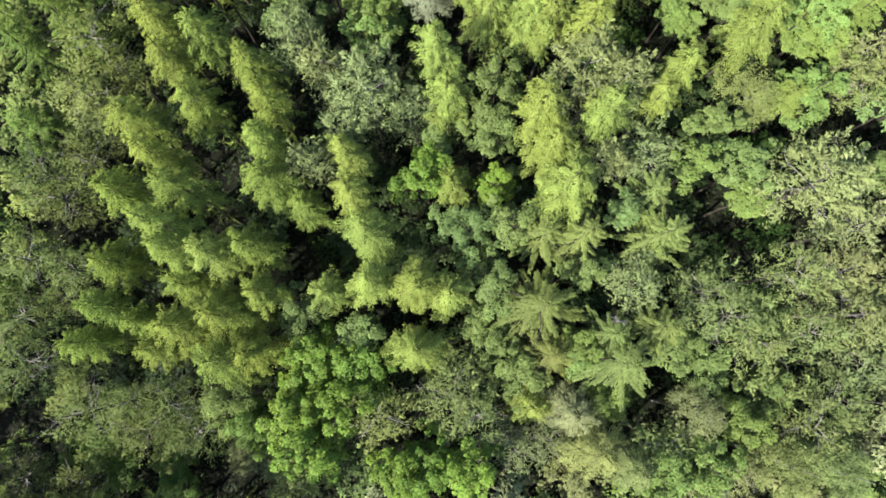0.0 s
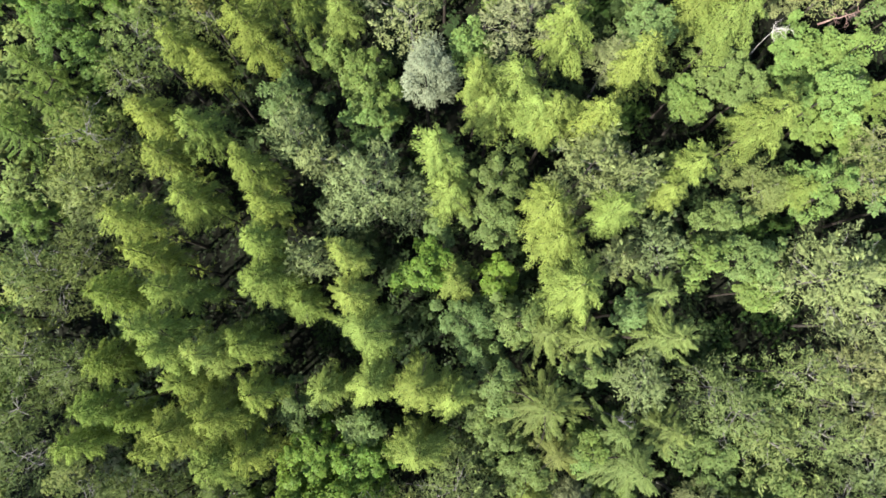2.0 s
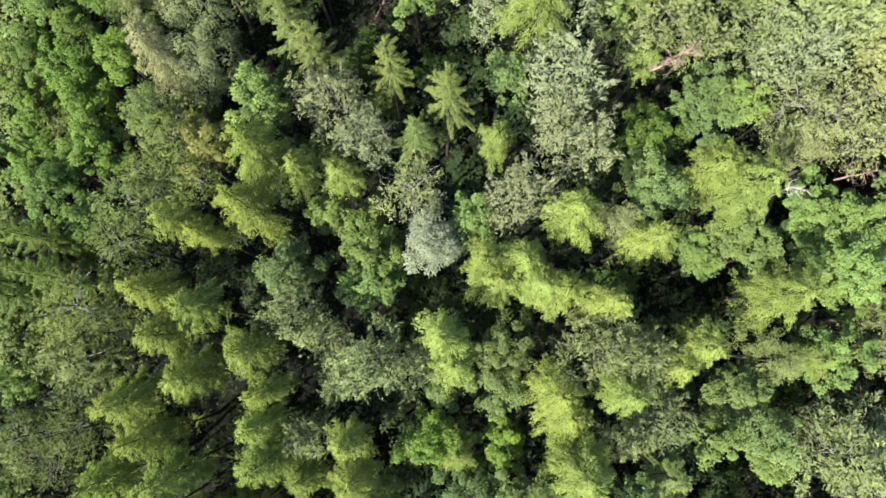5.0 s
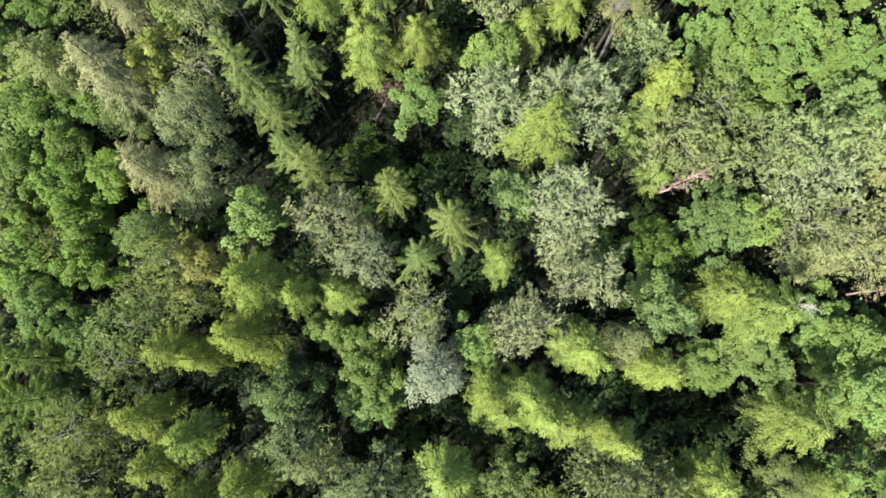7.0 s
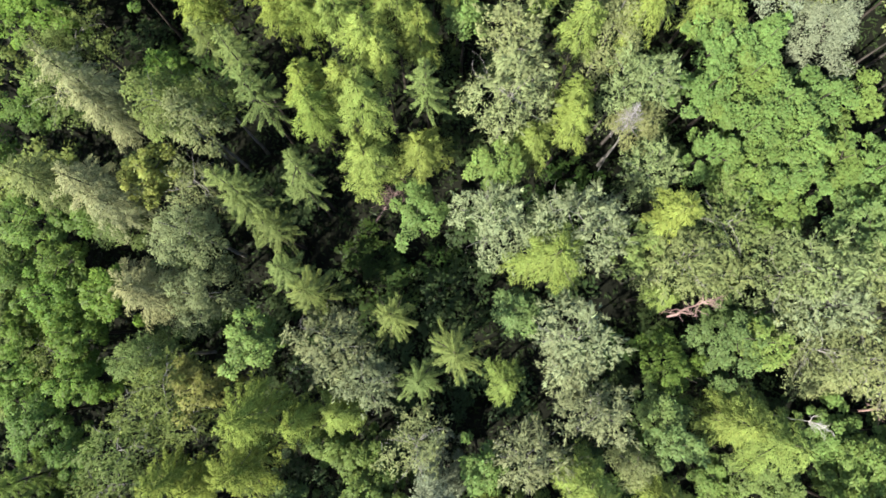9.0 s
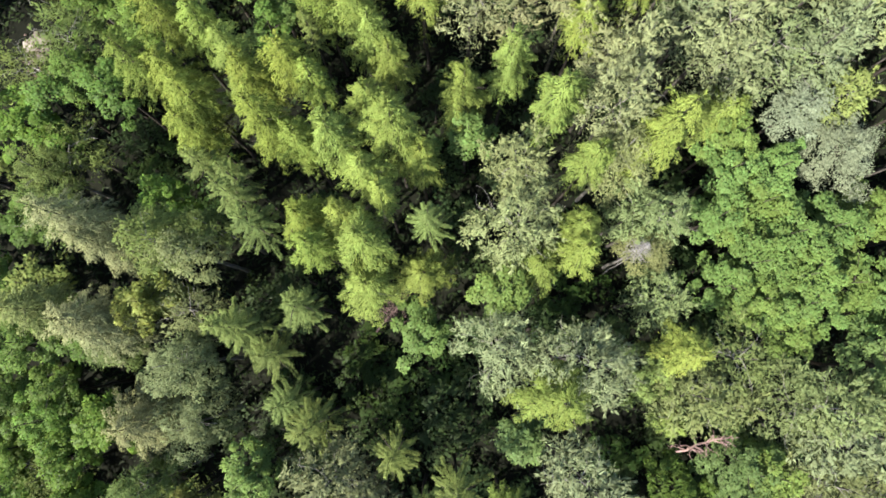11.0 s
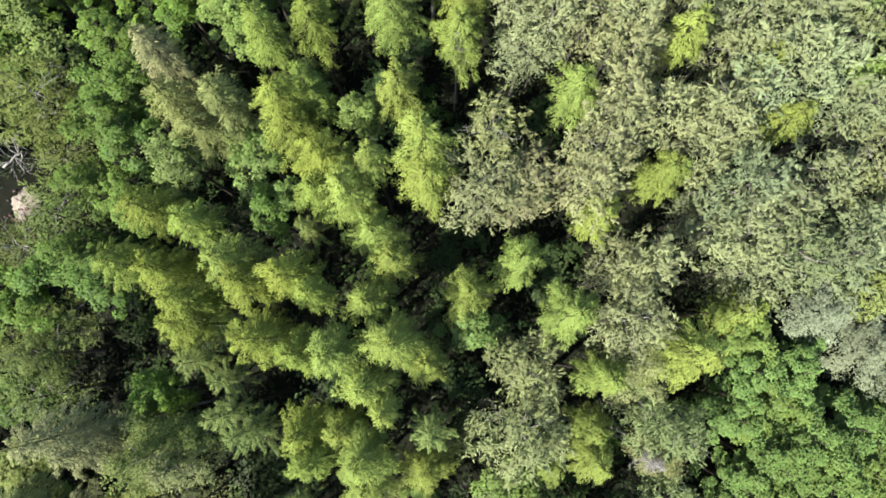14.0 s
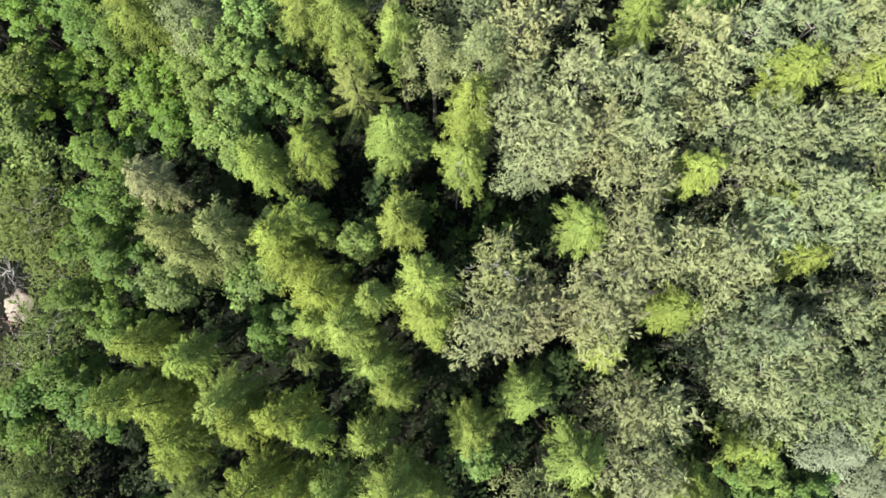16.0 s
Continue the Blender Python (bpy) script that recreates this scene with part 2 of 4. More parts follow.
def tuft_crown(rng, R, depth, sprigs, size, tufts, needles, wide, length):
    """Pine: branch ends that carry rounded clumps, each set with small brushes of needles."""
    at = dome_places(rng, R, depth, sprigs, 0.5, True)
    heart = np.array([0, 0, TALL - depth * 1.15])
    grown = rng.uniform(0.7, 1.3, len(at))
    c, big = np.repeat(at, tufts, 0), np.repeat(grown, tufts)[:, None]
    out = unit(c - heart)
    m = len(c)
    # each clump is a plume, drawn out along its branch
    along = unit(out * (1, 1, 0) + np.repeat(rng.normal(0, 0.35, (len(at), 3)), tufts, 0) * (1, 1, 0) + (0, 0, 0.12))
    across = unit(np.cross(along, (0, 0, 1.0)))
    fore = rng.uniform(-1, 1, (m, 1))
    slim = np.sqrt(1.05 - fore * fore) * rng.uniform(0.5, 1, (m, 1))
    ring = rng.uniform(0, 2 * math.pi, (m, 1))
    ball = unit(along * fore * 0.5 + (across * np.cos(ring) + np.cross(across, along) * np.sin(ring)) * slim + (0, 0, 0.3))
    c = c + (along * fore * 1.6 + (across * np.cos(ring) * 0.6 + np.array([0, 0, 0.5]) * np.abs(np.sin(ring))) * slim) * size * big
    shoot = unit(ball * 0.35 + along * 0.75 + (0, 0, 0.25) + rng.normal(0, 0.2, (m, 3)))
    n = m * needles
    t, axis, whole, clump = np.repeat(c, needles, 0), np.repeat(shoot, needles, 0), np.repeat(out, needles, 0), np.repeat(ball, needles, 0)
    fan = unit(rng.normal(0, 1, (n, 3)))
    way = unit(fan * 0.55 + axis)
    face = clump * 0.9 + fan * 0.25 + rng.normal(0, 0.12, (n, 3))
    ln = length * np.repeat(rng.uniform(0.7, 1.25, m), needles) * rng.uniform(0.75, 1.25, n)
    pos = t + axis * (rng.uniform(-0.5, 0.3, n) * length)[:, None]
    nor = unit(clump * 0.6 + whole * 0.46 + way * 0.1 + (0, 0, 0.08) + rng.normal(0, 0.07, (n, 3)))
    # needle sprays along the twigs behind the clumps
    behind = np.repeat(at, 24, 0)
    m = len(behind)
    back = unit(behind - heart)
    behind = behind - back * 0.3 + rng.normal(0, 0.22, (m, 3)) * (1, 1, 0.6)
    pos, way = np.concatenate([pos, behind]), np.concatenate([way, np.cross(back, rng.normal(0, 1, (m, 3))) + rng.normal(0, 0.2, (m, 3))])
    face, ln = np.concatenate([face, back * 0.8 + (0, 0, 0.55) + rng.normal(0, 0.2, (m, 3))]), np.concatenate([ln, length * rng.uniform(1.0, 1.35, m)])
    nor = np.concatenate([nor, unit(back + rng.normal(0, 0.3, (m, 3)))])
    # sparse needles on the lower twigs, in the shade
    m = int(130 * R)
    az, far = rng.uniform(0, 6.28, m), R * rng.uniform(0.05, 0.6, m)
    low = np.stack([np.cos(az) * far, np.sin(az) * far, TALL - depth * rng.uniform(0.9, 2.2, m)], 1)
    pos, way = np.concatenate([pos, low]), np.concatenate([way, rng.normal(0, 1, (m, 3)) * (1, 1, 0.4)])
    face, ln = np.concatenate([face, rng.normal(0, 0.4, (m, 3)) + (0, 0, 1)]), np.concatenate([ln, rng.uniform(0.16, 0.3, m)])
    nor = np.concatenate([nor, rng.normal(0, 0.3, (m, 3)) + (0, 0, 1)])
    return blades("crown", pos, way, face, ln, ln * wide, False, nor)


def leafy_crown(rng, R, depth, clumps, leaves, size, length, wide, hang, inner=0.35):
    """Broadleaf: flattened clumps of leaves with gaps between them. hang: how far they droop."""
    at = dome_places(rng, R, depth, clumps, inner, rough=0.3)
    n = len(at) * leaves
    c = np.repeat(at, leaves, 0)
    ball = unit(rng.normal(0, 1, (n, 3))) * rng.uniform(0.25, 1, (n, 1)) ** 0.6
    rad = np.repeat(size * rng.uniform(0.65, 1.35, len(at)), leaves)[:, None]
    out = unit(c - (0, 0, TALL - depth * 1.1))
    pos = c + ball * rad * (1, 1, 0.6 + hang)
    pos[:, 2] -= hang * rad[:, 0] * 0.5
    way = ball * (1, 1, 0.4) + out * 0.5 + rng.normal(0, 0.35, (n, 3)) - (0, 0, hang)
    face = np.array([0, 0, 0.75]) + out * 0.55 + ball * 0.4 + rng.normal(0, 0.3, (n, 3))
    ln = length * rng.uniform(0.65, 1.3, n)
    nor = unit(ball * (0.5, 0.5, 0.4) + out * 0.65 + (0, 0, 0.05) + rng.normal(0, 0.22, (n, 3)))
    return blades("crown", pos, way, face, ln, ln * wide, True, nor)


def stem_path(rng, top, thick, wobble):
    p, out = np.zeros(3), []
    for i in range(9):
        u = i / 8
        out.append((p + (0, 0, -0.5 if i == 0 else u * top), thick * (1.25 if i == 0 else 1) * (1 - 0.9 * u)))
        p = p + (*rng.normal(0, wobble, 2), 0)
    return out


def limb_path(rng, z, L, az, rise, thick):
    out, p = [], np.array([0, 0, z])
    for i in range(5):
        out.append((p.copy(), thick * (1 - 0.85 * i / 4)))
        p = p + np.array([math.cos(az), math.sin(az), rise + rng.normal(0, 0.15)]) * L / 4
        az += rng.normal(0, 0.25)
    return out


def limb(rng, z, L, az, rise, thick, twigs):
    """A limb with its side twigs."""
    main = limb_path(rng, z, L, az, rise, thick)
    side = []
    for j in range(twigs):
        p = np.array(main[1 + j % 4][0])
        d = unit(np.array([math.cos(az), math.sin(az), rise]) + rng.normal(0, 0.6, 3))
        side.append([(p, thick * 0.4), (p + d * L * 0.2, thick * 0.25), (p + unit(d + rng.normal(0, 0.35, 3)) * L * 0.42, thick * 0.1)])
    return tube([main] + side, 5)


# crown radius of each size of pattern
SIZES = (0.9, 1.35, 1.9, 2.5)


def crown_for(kind, rng, R):
    area = R * R
    if kind == "larch":
        return larch_crown(rng, R, 1.65 * R + 1.75, int(32 + 20 * R), 74 + 8 * R)
    if kind == "birch":
        return leafy_crown(rng, R, 2.0 * R + 1.5, int(20 + 22 * area), 80, 0.42, 0.14, 0.45, 0.7)
    if kind == "willow":
        return leafy_crown(rng, R, 1.8 * R + 1.2, int(22 + 24 * area), 70, 0.40, 0.14, 0.42, 0.5)
    if kind == "pine":
        return tuft_crown(rng, R, 1.9 * R + 1.4, int(10 + 10 * area), 0.35, 15, 10, 0.27, 0.20)
    if kind == "old_pine":
        return tuft_crown(rng, R, 1.8 * R + 1.2, int(9 + 8 * area), 0.33, 13, 10, 0.26, 0.17)
    if kind == "spruce":
        return spruce_crown(rng, R, 1.9 * R + 1.2, int(2 + 2.0 * R), 125)
    if kind == "oak":
        return leafy_crown(rng, R, 1.9 * R + 1.4, int(11 + 11 * area), 125, 0.38, 0.157, 0.72, 0.15, 0.12)
    if kind == "alder":
        return leafy_crown(rng, R, 1.9 * R + 1.4, int(13 + 14 * area), 105, 0.36, 0.135, 0.75, 0.2, 0.15)
    return leafy_crown(rng, R, 1.6 * R + 0.6, int(10 + 9 * area), 44, 0.5, 0.30, 0.7, 0.2)


KINDS = {
    # kind: object name, leaf material, bark, label, group, limbs, rise
    "larch": ("larch_tree", NEEDLE, BARK, "{} larch with feathery drooping sprays", "larches of the forest", 4, 0.1),
    "birch": ("birch_tree", SOFT, PALE_BARK, "{} birch with fine hanging foliage", "birches of the forest", 4, 0.7),
    "willow": ("willow_tree", SOFT, BARK, "{} willow with soft silvery leaves", "willows of the forest", 4, 0.7),
    "pine": ("pine_tree", PINE_NEEDLE, PINE_BARK, "{} pine with tufted rounded crown", "pines of the forest", 5, 0.42),
    "old_pine": ("pine_tree", PINE_NEEDLE, PINE_BARK, "{} old pine with thin tufted crown", "pines of the forest", 8, 0.42),
    "spruce": ("spruce_tree", NEEDLE, BARK, "{} spruce with star-shaped tiers of boughs", "spruces of the forest", 3, 0.0),
    "oak": ("broadleaf_tree", BROAD, BARK, "{} broadleaf tree with clumped leaves", "broadleaf trees of the forest", 4, 0.8),
    "alder": ("alder_tree", BROAD, BARK, "{} alder with dense small leaves", "alders of the forest", 4, 0.8),
    "shrub": ("shrub", BROAD, BARK, "{} shrub in the shade under the trees", "shrubs of the forest floor", 2, 1.2),
}
# the shrub tint is darkened to carry the shade under the trees
TINTS = {
    "larch": (0.178, 0.234, 0.054), "birch": (0.172, 0.202, 0.083), "willow": (0.188, 0.222, 0.138), "pine": (0.212, 0.245, 0.118),
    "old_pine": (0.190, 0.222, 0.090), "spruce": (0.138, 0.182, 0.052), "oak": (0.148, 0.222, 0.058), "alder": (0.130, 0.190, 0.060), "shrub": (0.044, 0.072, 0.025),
}
# dark tints darker species; with deep, it also puts the west's shade into colour
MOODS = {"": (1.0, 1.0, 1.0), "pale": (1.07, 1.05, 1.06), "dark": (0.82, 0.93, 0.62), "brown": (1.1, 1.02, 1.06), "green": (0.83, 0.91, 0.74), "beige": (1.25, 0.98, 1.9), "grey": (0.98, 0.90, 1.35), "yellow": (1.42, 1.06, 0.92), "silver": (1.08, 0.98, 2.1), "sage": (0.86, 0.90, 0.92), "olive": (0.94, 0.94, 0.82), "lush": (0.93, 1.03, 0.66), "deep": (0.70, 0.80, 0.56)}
# mossy green also stands for shade on the westernmost larches
WORDS = {"": {"larch": "fresh yellow-green", "birch": "soft grey-green", "willow": "silvery grey", "pine": "grey-green", "old_pine": "olive-green", "spruce": "yellow-green",
              "oak": "bright green", "alder": "deep bluish-green", "shrub": "low green"}, "pale": "pale green", "dark": "dark shaded green", "brown": "brownish olive", "green": "mossy green", "beige": "faded beige-green", "grey": "hazy grey-green", "yellow": "yellowing olive", "silver": "pale silvery", "sage": "muted sage-green", "olive": "rich olive-green", "lush": "lush bright green", "deep": "deep shaded olive"}
patterns = {}
grow = np.random.default_rng(11)
pick = random.Random(5)


def pattern(kind, size, version, plain):
    """Meshes of one pattern of tree: crown, trunk, limbs. plain: of the forest round about, with an undivided stem; 1, or 2 for sparser leaves, or 3 for a shrub."""
    key = (kind, size, version, plain)
    if key not in patterns:
        rng = np.random.default_rng(1000 * list(KINDS).index(kind) + 10 * size + version)
        R = SIZES[size]
        tall = TALL - 0.25
        thick = 0.08 + 0.03 * R
        limbs = [limb(rng, TALL - 0.5 - rng.uniform(0.45, 1.1) * (1.4 * R + 1.0), R * rng.uniform(0.6, 0.9), j * 2.1 + rng.uniform(-0.4, 0.4), KINDS[kind][6], thick * (0.2 if 'pine' in kind else 0.3), 5 if 'pine' in kind else 0)
                 for j in range(0 if plain else KINDS[kind][5])]
        patterns[key] = (leafy_crown(rng, R, 1.6 * R + 0.8, *((8 + int(6.5 * R * R), 44, 0.52, 0.26) if plain == 1 else (7 + int(4 * R * R), 36, 0.5, 0.28) if plain == 3 else (7 + int(4 * R * R), 28, 0.6, 0.42)), 0.6, 0.3) if plain else crown_for(kind, rng, R), tube([stem_path(rng, tall, thick, 0.035)], 5 if plain else 7), limbs)
    return patterns[key]


def plant(kind, x, y, top, radius, mood="", plain=0):
    """One tree, rooted at (x, y) in the slope, its tip at height top."""
    name, leaf, bark, label, group, _, _ = KINDS[kind]
    size = min(range(len(SIZES)), key=lambda i: abs(math.log(SIZES[i] / radius)))
    crown, trunk, limbs = pattern(kind, size, pick.randrange(2 if plain else 4), plain)
    z = ground_at(x, y)
    root = new(name)
    root.empty_display_size = 0.3
    k = radius / SIZES[size]
    root.matrix_basis = pose(x, y, z, 0, 0, pick.uniform(0, 360)) @ Matrix.Diagonal((k * pick.uniform(0.94, 1.06), k * pick.uniform(0.94, 1.06), (top - z) / TALL, 1))
    word = WORDS[mood][kind] if mood == "" else WORDS[mood]
    tagged(root, label.format(word), "shrub" if kind == "shrub" else "tree", group)
    tint, m = TINTS[kind], MOODS[mood]
    b = pick.uniform(0.88, 1.12)
    w = pick.uniform(-0.06, 0.06)
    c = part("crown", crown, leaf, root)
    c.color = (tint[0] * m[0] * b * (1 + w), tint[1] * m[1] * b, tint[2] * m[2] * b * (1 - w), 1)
    part("trunk", trunk, bark, root)
    for bough in limbs:
        part("limb", bough, TWIG if bark == PINE_BARK else bark, root)
    return root


# ---------------------------------------------------------------- trees, over the slope from south to north
plant("old_pine", -27.94, -11.21, 2.47, 2.02, "deep")
plant("old_pine", -32.12, -10.88, 2.62, 2.32, "deep")
plant("alder", -19.83, -10.68, 3.64, 1.76, "dark")
plant("pine", -9.61, -9.67, 9.24, 1.98, "dark")
plant("oak", -2.92, -8.78, 12.01, 1.73, "lush")
plant("oak", 13.77, -8.82, 12.24, 2.07)
plant("oak", 1.68, -8.53, 12.78, 1.97, "lush")
plant("oak", -1.12, -8.46, 12.39, 2.38, "lush")
plant("birch", 25.11, -8.53, 13.26, 2.43, "green")
plant("birch", 22.39, -8.33, 12.11, 2.22, "green")
plant("oak", 16.67, -8.31, 12.48, 2.33)
plant("larch", 12.08, -8.25, 12.61, 2.12, "grey")
plant("oak", -8.55, -7.14, 12.97, 2.52, "lush")
plant("larch", 9.97, -7.36, 11.88, 2.54, "grey")
plant("old_pine", 14.28, -6.98, 11.63, 1.59, "green")
plant("old_pine", -16.79, -6.68, 9.28, 1.93, "deep")
plant("alder", -12.80, -6.33, 10.22, 1.67, "dark")
plant("old_pine", -19.58, -6.26, 11.02, 1.85, "deep")
plant("oak", 19.54, -6.04, 11.20, 1.89)
plant("old_pine", 23.94, -5.93, 12.39, 2.63, "green")
plant("old_pine", 2.18, -5.37, 10.86, 2.15, "green")
plant("old_pine", -4.12, -5.31, 11.32, 2.11, "green")
plant("birch", 16.56, -5.15, 12.00, 1.74, "pale")
plant("larch", 8.47, -5.08, 11.28, 2.05, "silver")
plant("old_pine", -23.35, -5.00, 11.86, 2.67, "deep")
plant("oak", -6.82, -4.64, 11.95, 2.40, "lush")
plant("oak", -9.65, -4.51, 11.66, 2.50, "lush")
plant("old_pine", -18.12, -4.67, 10.83, 2.34, "deep")
plant("larch", 5.87, -4.66, 9.98, 1.83, "pale")
plant("birch", -14.46, -4.48, 10.23, 1.97, "dark")
plant("old_pine", -20.88, -4.42, 11.04, 1.62, "deep")
plant("old_pine", 25.70, -4.19, 11.83, 1.91, "green")
plant("old_pine", 0.65, -3.90, 11.54, 2.70, "green")
plant("alder", 21.96, -3.72, 9.16, 2.56)
plant("alder", 5.22, -2.86, 10.30, 2.01)
plant("oak", -5.39, -2.00, 10.78, 2.16, "lush")
plant("pine", 27.42, -1.95, 12.22, 1.97, "green")
plant("old_pine", -28.00, -1.74, 10.89, 2.77, "deep")
plant("oak", -8.23, -1.62, 11.85, 2.51, "lush")
plant("alder", 17.58, -1.73, 10.39, 2.43)
plant("spruce", 11.41, -1.72, 14.65, 3.29)
plant("larch", -14.15, -1.58, 13.81, 1.97, "olive")
plant("spruce", 7.11, -1.37, 11.79, 2.15, "brown")
plant("larch", -12.35, -1.06, 12.66, 2.04, "olive")
plant("oak", 9.09, -0.96, 11.21, 1.50)
plant("larch", -18.42, -0.88, 12.85, 1.65, "olive")
plant("larch", -1.64, -0.84, 14.23, 2.22)
plant("alder", 3.71, -0.57, 9.99, 1.71)
plant("old_pine", 20.43, -0.55, 12.84, 2.07, "green")
plant("larch", -23.02, -0.50, 13.18, 1.64, "green")
plant("spruce", 10.83, 0.10, 12.92, 2.36)
plant("old_pine", 23.02, 0.15, 14.40, 1.87, "green")
plant("alder", -5.35, 0.20, 10.93, 1.54)
plant("spruce", 13.64, 0.39, 14.49, 2.36)
plant("larch", -16.28, 0.57, 15.28, 2.09, "olive")
plant("larch", -19.84, 0.92, 12.31, 1.19, "green")
plant("old_pine", 18.81, 1.22, 13.39, 2.70, "green")
plant("old_pine", -28.72, 1.23, 11.05, 1.97, "deep")
plant("pine", 26.43, 1.25, 13.94, 2.40, "green")
plant("alder", 2.50, 1.26, 9.70, 1.32)
plant("larch", -13.93, 1.35, 14.63, 2.50, "olive")
plant("alder", -9.55, 1.51, 10.84, 1.72)
plant("larch", -21.47, 1.76, 14.41, 1.48, "green")
plant("spruce", 6.15, 1.85, 15.10, 3.29)
plant("larch", 0.46, 2.49, 14.21, 1.50)
plant("larch", -11.64, 2.68, 13.76, 1.51, "olive")
plant("larch", -7.60, 2.82, 12.21, 1.69, "pale")
plant("old_pine", 16.95, 2.83, 13.59, 2.25, "green")
plant("larch", -1.49, 3.09, 14.97, 2.05)
plant("larch", -4.42, 3.28, 15.46, 1.67)
plant("larch", -16.79, 3.31, 12.21, 1.89, "olive")
plant("pine", 12.38, 3.32, 13.70, 1.86, "green")
plant("alder", 3.08, 3.36, 13.08, 1.87)
plant("old_pine", 21.68, 3.81, 16.10, 1.93, "green")
plant("alder", 8.79, 4.04, 14.22, 1.19)
plant("old_pine", -23.86, 4.19, 13.69, 1.79, "deep")
plant("larch", -20.98, 4.55, 14.26, 1.88, "green")
plant("old_pine", -27.01, 4.85, 13.14, 2.09, "deep")
plant("larch", -14.60, 5.02, 14.93, 1.91, "pale")
plant("larch", -16.79, 5.31, 16.21, 1.53, "olive")
plant("larch", -12.39, 5.63, 14.55, 1.80, "olive")
plant("spruce", 8.52, 5.91, 17.13, 2.23)
plant("spruce", 13.44, 6.07, 16.57, 2.64)
plant("spruce", 6.38, 6.28, 14.48, 2.79)
plant("larch", -4.70, 6.49, 15.61, 2.18)
plant("larch", -16.85, 6.54, 18.02, 1.56, "olive")
plant("alder", 1.71, 6.64, 12.88, 2.39)
plant("alder", 4.46, 7.21, 13.58, 1.49)
plant("alder", 11.00, 7.45, 15.20, 1.02)
plant("larch", -8.88, 8.24, 13.55, 1.48, "olive")
plant("larch", -5.53, 8.55, 16.83, 1.64)
plant("larch", -19.63, 8.58, 17.07, 1.52, "green")
plant("spruce", 12.87, 8.71, 15.94, 2.14)
plant("larch", -16.00, 8.82, 17.50, 1.85, "olive")
plant("larch", 7.68, 8.94, 17.91, 2.52, "pale")
plant("old_pine", -25.66, 9.06, 12.30, 1.96, "deep")
plant("oak", 20.15, 9.12, 12.16, 1.28)
plant("pine", 23.80, 9.52, 15.31, 3.01, "green")
plant("larch", -10.76, 9.54, 16.49, 2.01, "olive")
plant("larch", 0.62, 9.72, 12.84, 1.44)
plant("oak", 3.41, 9.99, 11.15, 1.58, "lush")
plant("old_pine", -26.40, 10.52, 14.49, 2.25, "deep")
plant("oak", 15.78, 10.59, 15.06, 1.41)
plant("oak", -1.07, 10.44, 13.74, 1.89, "lush")
plant("pine", 10.31, 10.66, 15.96, 1.14, "green")
plant("alder", 19.51, 10.79, 14.41, 1.81)
plant("larch", -5.77, 10.84, 17.44, 1.34)
plant("pine", -8.35, 10.90, 15.39, 1.38, "green")
plant("larch", -17.69, 10.90, 17.11, 1.64, "olive")
plant("alder", 29.03, 11.07, 11.89, 1.69)
plant("old_pine", -22.90, 11.07, 14.92, 1.67, "deep")
plant("pine", 13.20, 11.60, 14.55, 1.95, "green")
plant("larch", -10.95, 11.68, 17.15, 1.43, "olive")
plant("larch", 7.07, 12.17, 15.26, 1.88)
plant("larch", -18.80, 13.02, 17.08, 1.54, "olive")
plant("alder", -0.39, 13.24, 11.38, 1.02)
plant("alder", 17.54, 13.39, 14.30, 1.84)
plant("larch", 10.07, 13.51, 17.91, 1.62)
plant("larch", 6.09, 13.61, 17.93, 1.75)
plant("alder", 3.14, 13.37, 13.50, 1.91)
plant("larch", -10.35, 13.67, 18.55, 1.25, "olive")
plant("pine", -23.29, 13.91, 12.66, 1.58, "deep")
plant("alder", -27.43, 14.02, 12.28, 1.69, "dark")
plant("pine", -6.47, 14.18, 14.24, 1.71, "green")
plant("larch", -15.32, 14.36, 16.73, 1.74, "olive")
plant("pine", -1.96, 14.76, 13.68, 1.62, "green")
plant("larch", 13.72, 14.97, 15.38, 1.37, "pale")
plant("larch", 0.33, 15.14, 15.26, 2.01)
plant("pine", -4.80, 15.36, 17.73, 2.27, "green")
plant("pine", 11.23, 15.41, 17.56, 1.68, "green")
plant("larch", 22.46, 15.43, 13.62, 1.59)
plant("birch", 20.08, 15.46, 14.12, 1.76, "green")
plant("pine", -23.13, 15.51, 14.36, 2.10, "dark")
plant("oak", 23.96, 15.55, 14.23, 2.01)
plant("alder", 3.43, 15.75, 15.48, 2.18)
plant("old_pine", 26.91, 15.89, 14.76, 1.89, "green")
plant("larch", -11.52, 15.95, 18.16, 1.51, "olive")
plant("pine", 8.61, 16.12, 18.72, 2.56, "green")
plant("larch", 14.73, 16.23, 17.32, 1.66)
plant("larch", -0.39, 16.81, 18.77, 1.60)
plant("pine", -7.66, 16.91, 16.14, 1.28, "green")
plant("larch", -16.91, 16.94, 16.80, 1.58, "olive")
plant("old_pine", -21.80, 17.99, 13.04, 1.58, "dark")
plant("pine", -9.10, 18.08, 17.84, 1.68, "green")
plant("larch", -14.93, 18.48, 17.14, 1.56, "olive")
plant("larch", 8.93, 18.62, 19.55, 1.23)
plant("oak", 27.10, 18.63, 11.91, 1.73)
plant("old_pine", -22.52, 18.77, 16.08, 2.03, "dark")
plant("larch", 19.92, 19.32, 17.32, 2.29, "pale")
plant("larch", 6.64, 19.41, 17.54, 1.60)
plant("spruce", -28.28, 19.41, 13.95, 2.58, "dark")
plant("larch", -17.94, 19.50, 16.67, 1.60, "olive")
plant("larch", 5.57, 19.64, 17.28, 1.68, "pale")
plant("larch", 3.01, 20.01, 16.79, 1.95, "pale")
plant("oak", -4.78, 20.16, 13.79, 1.54)
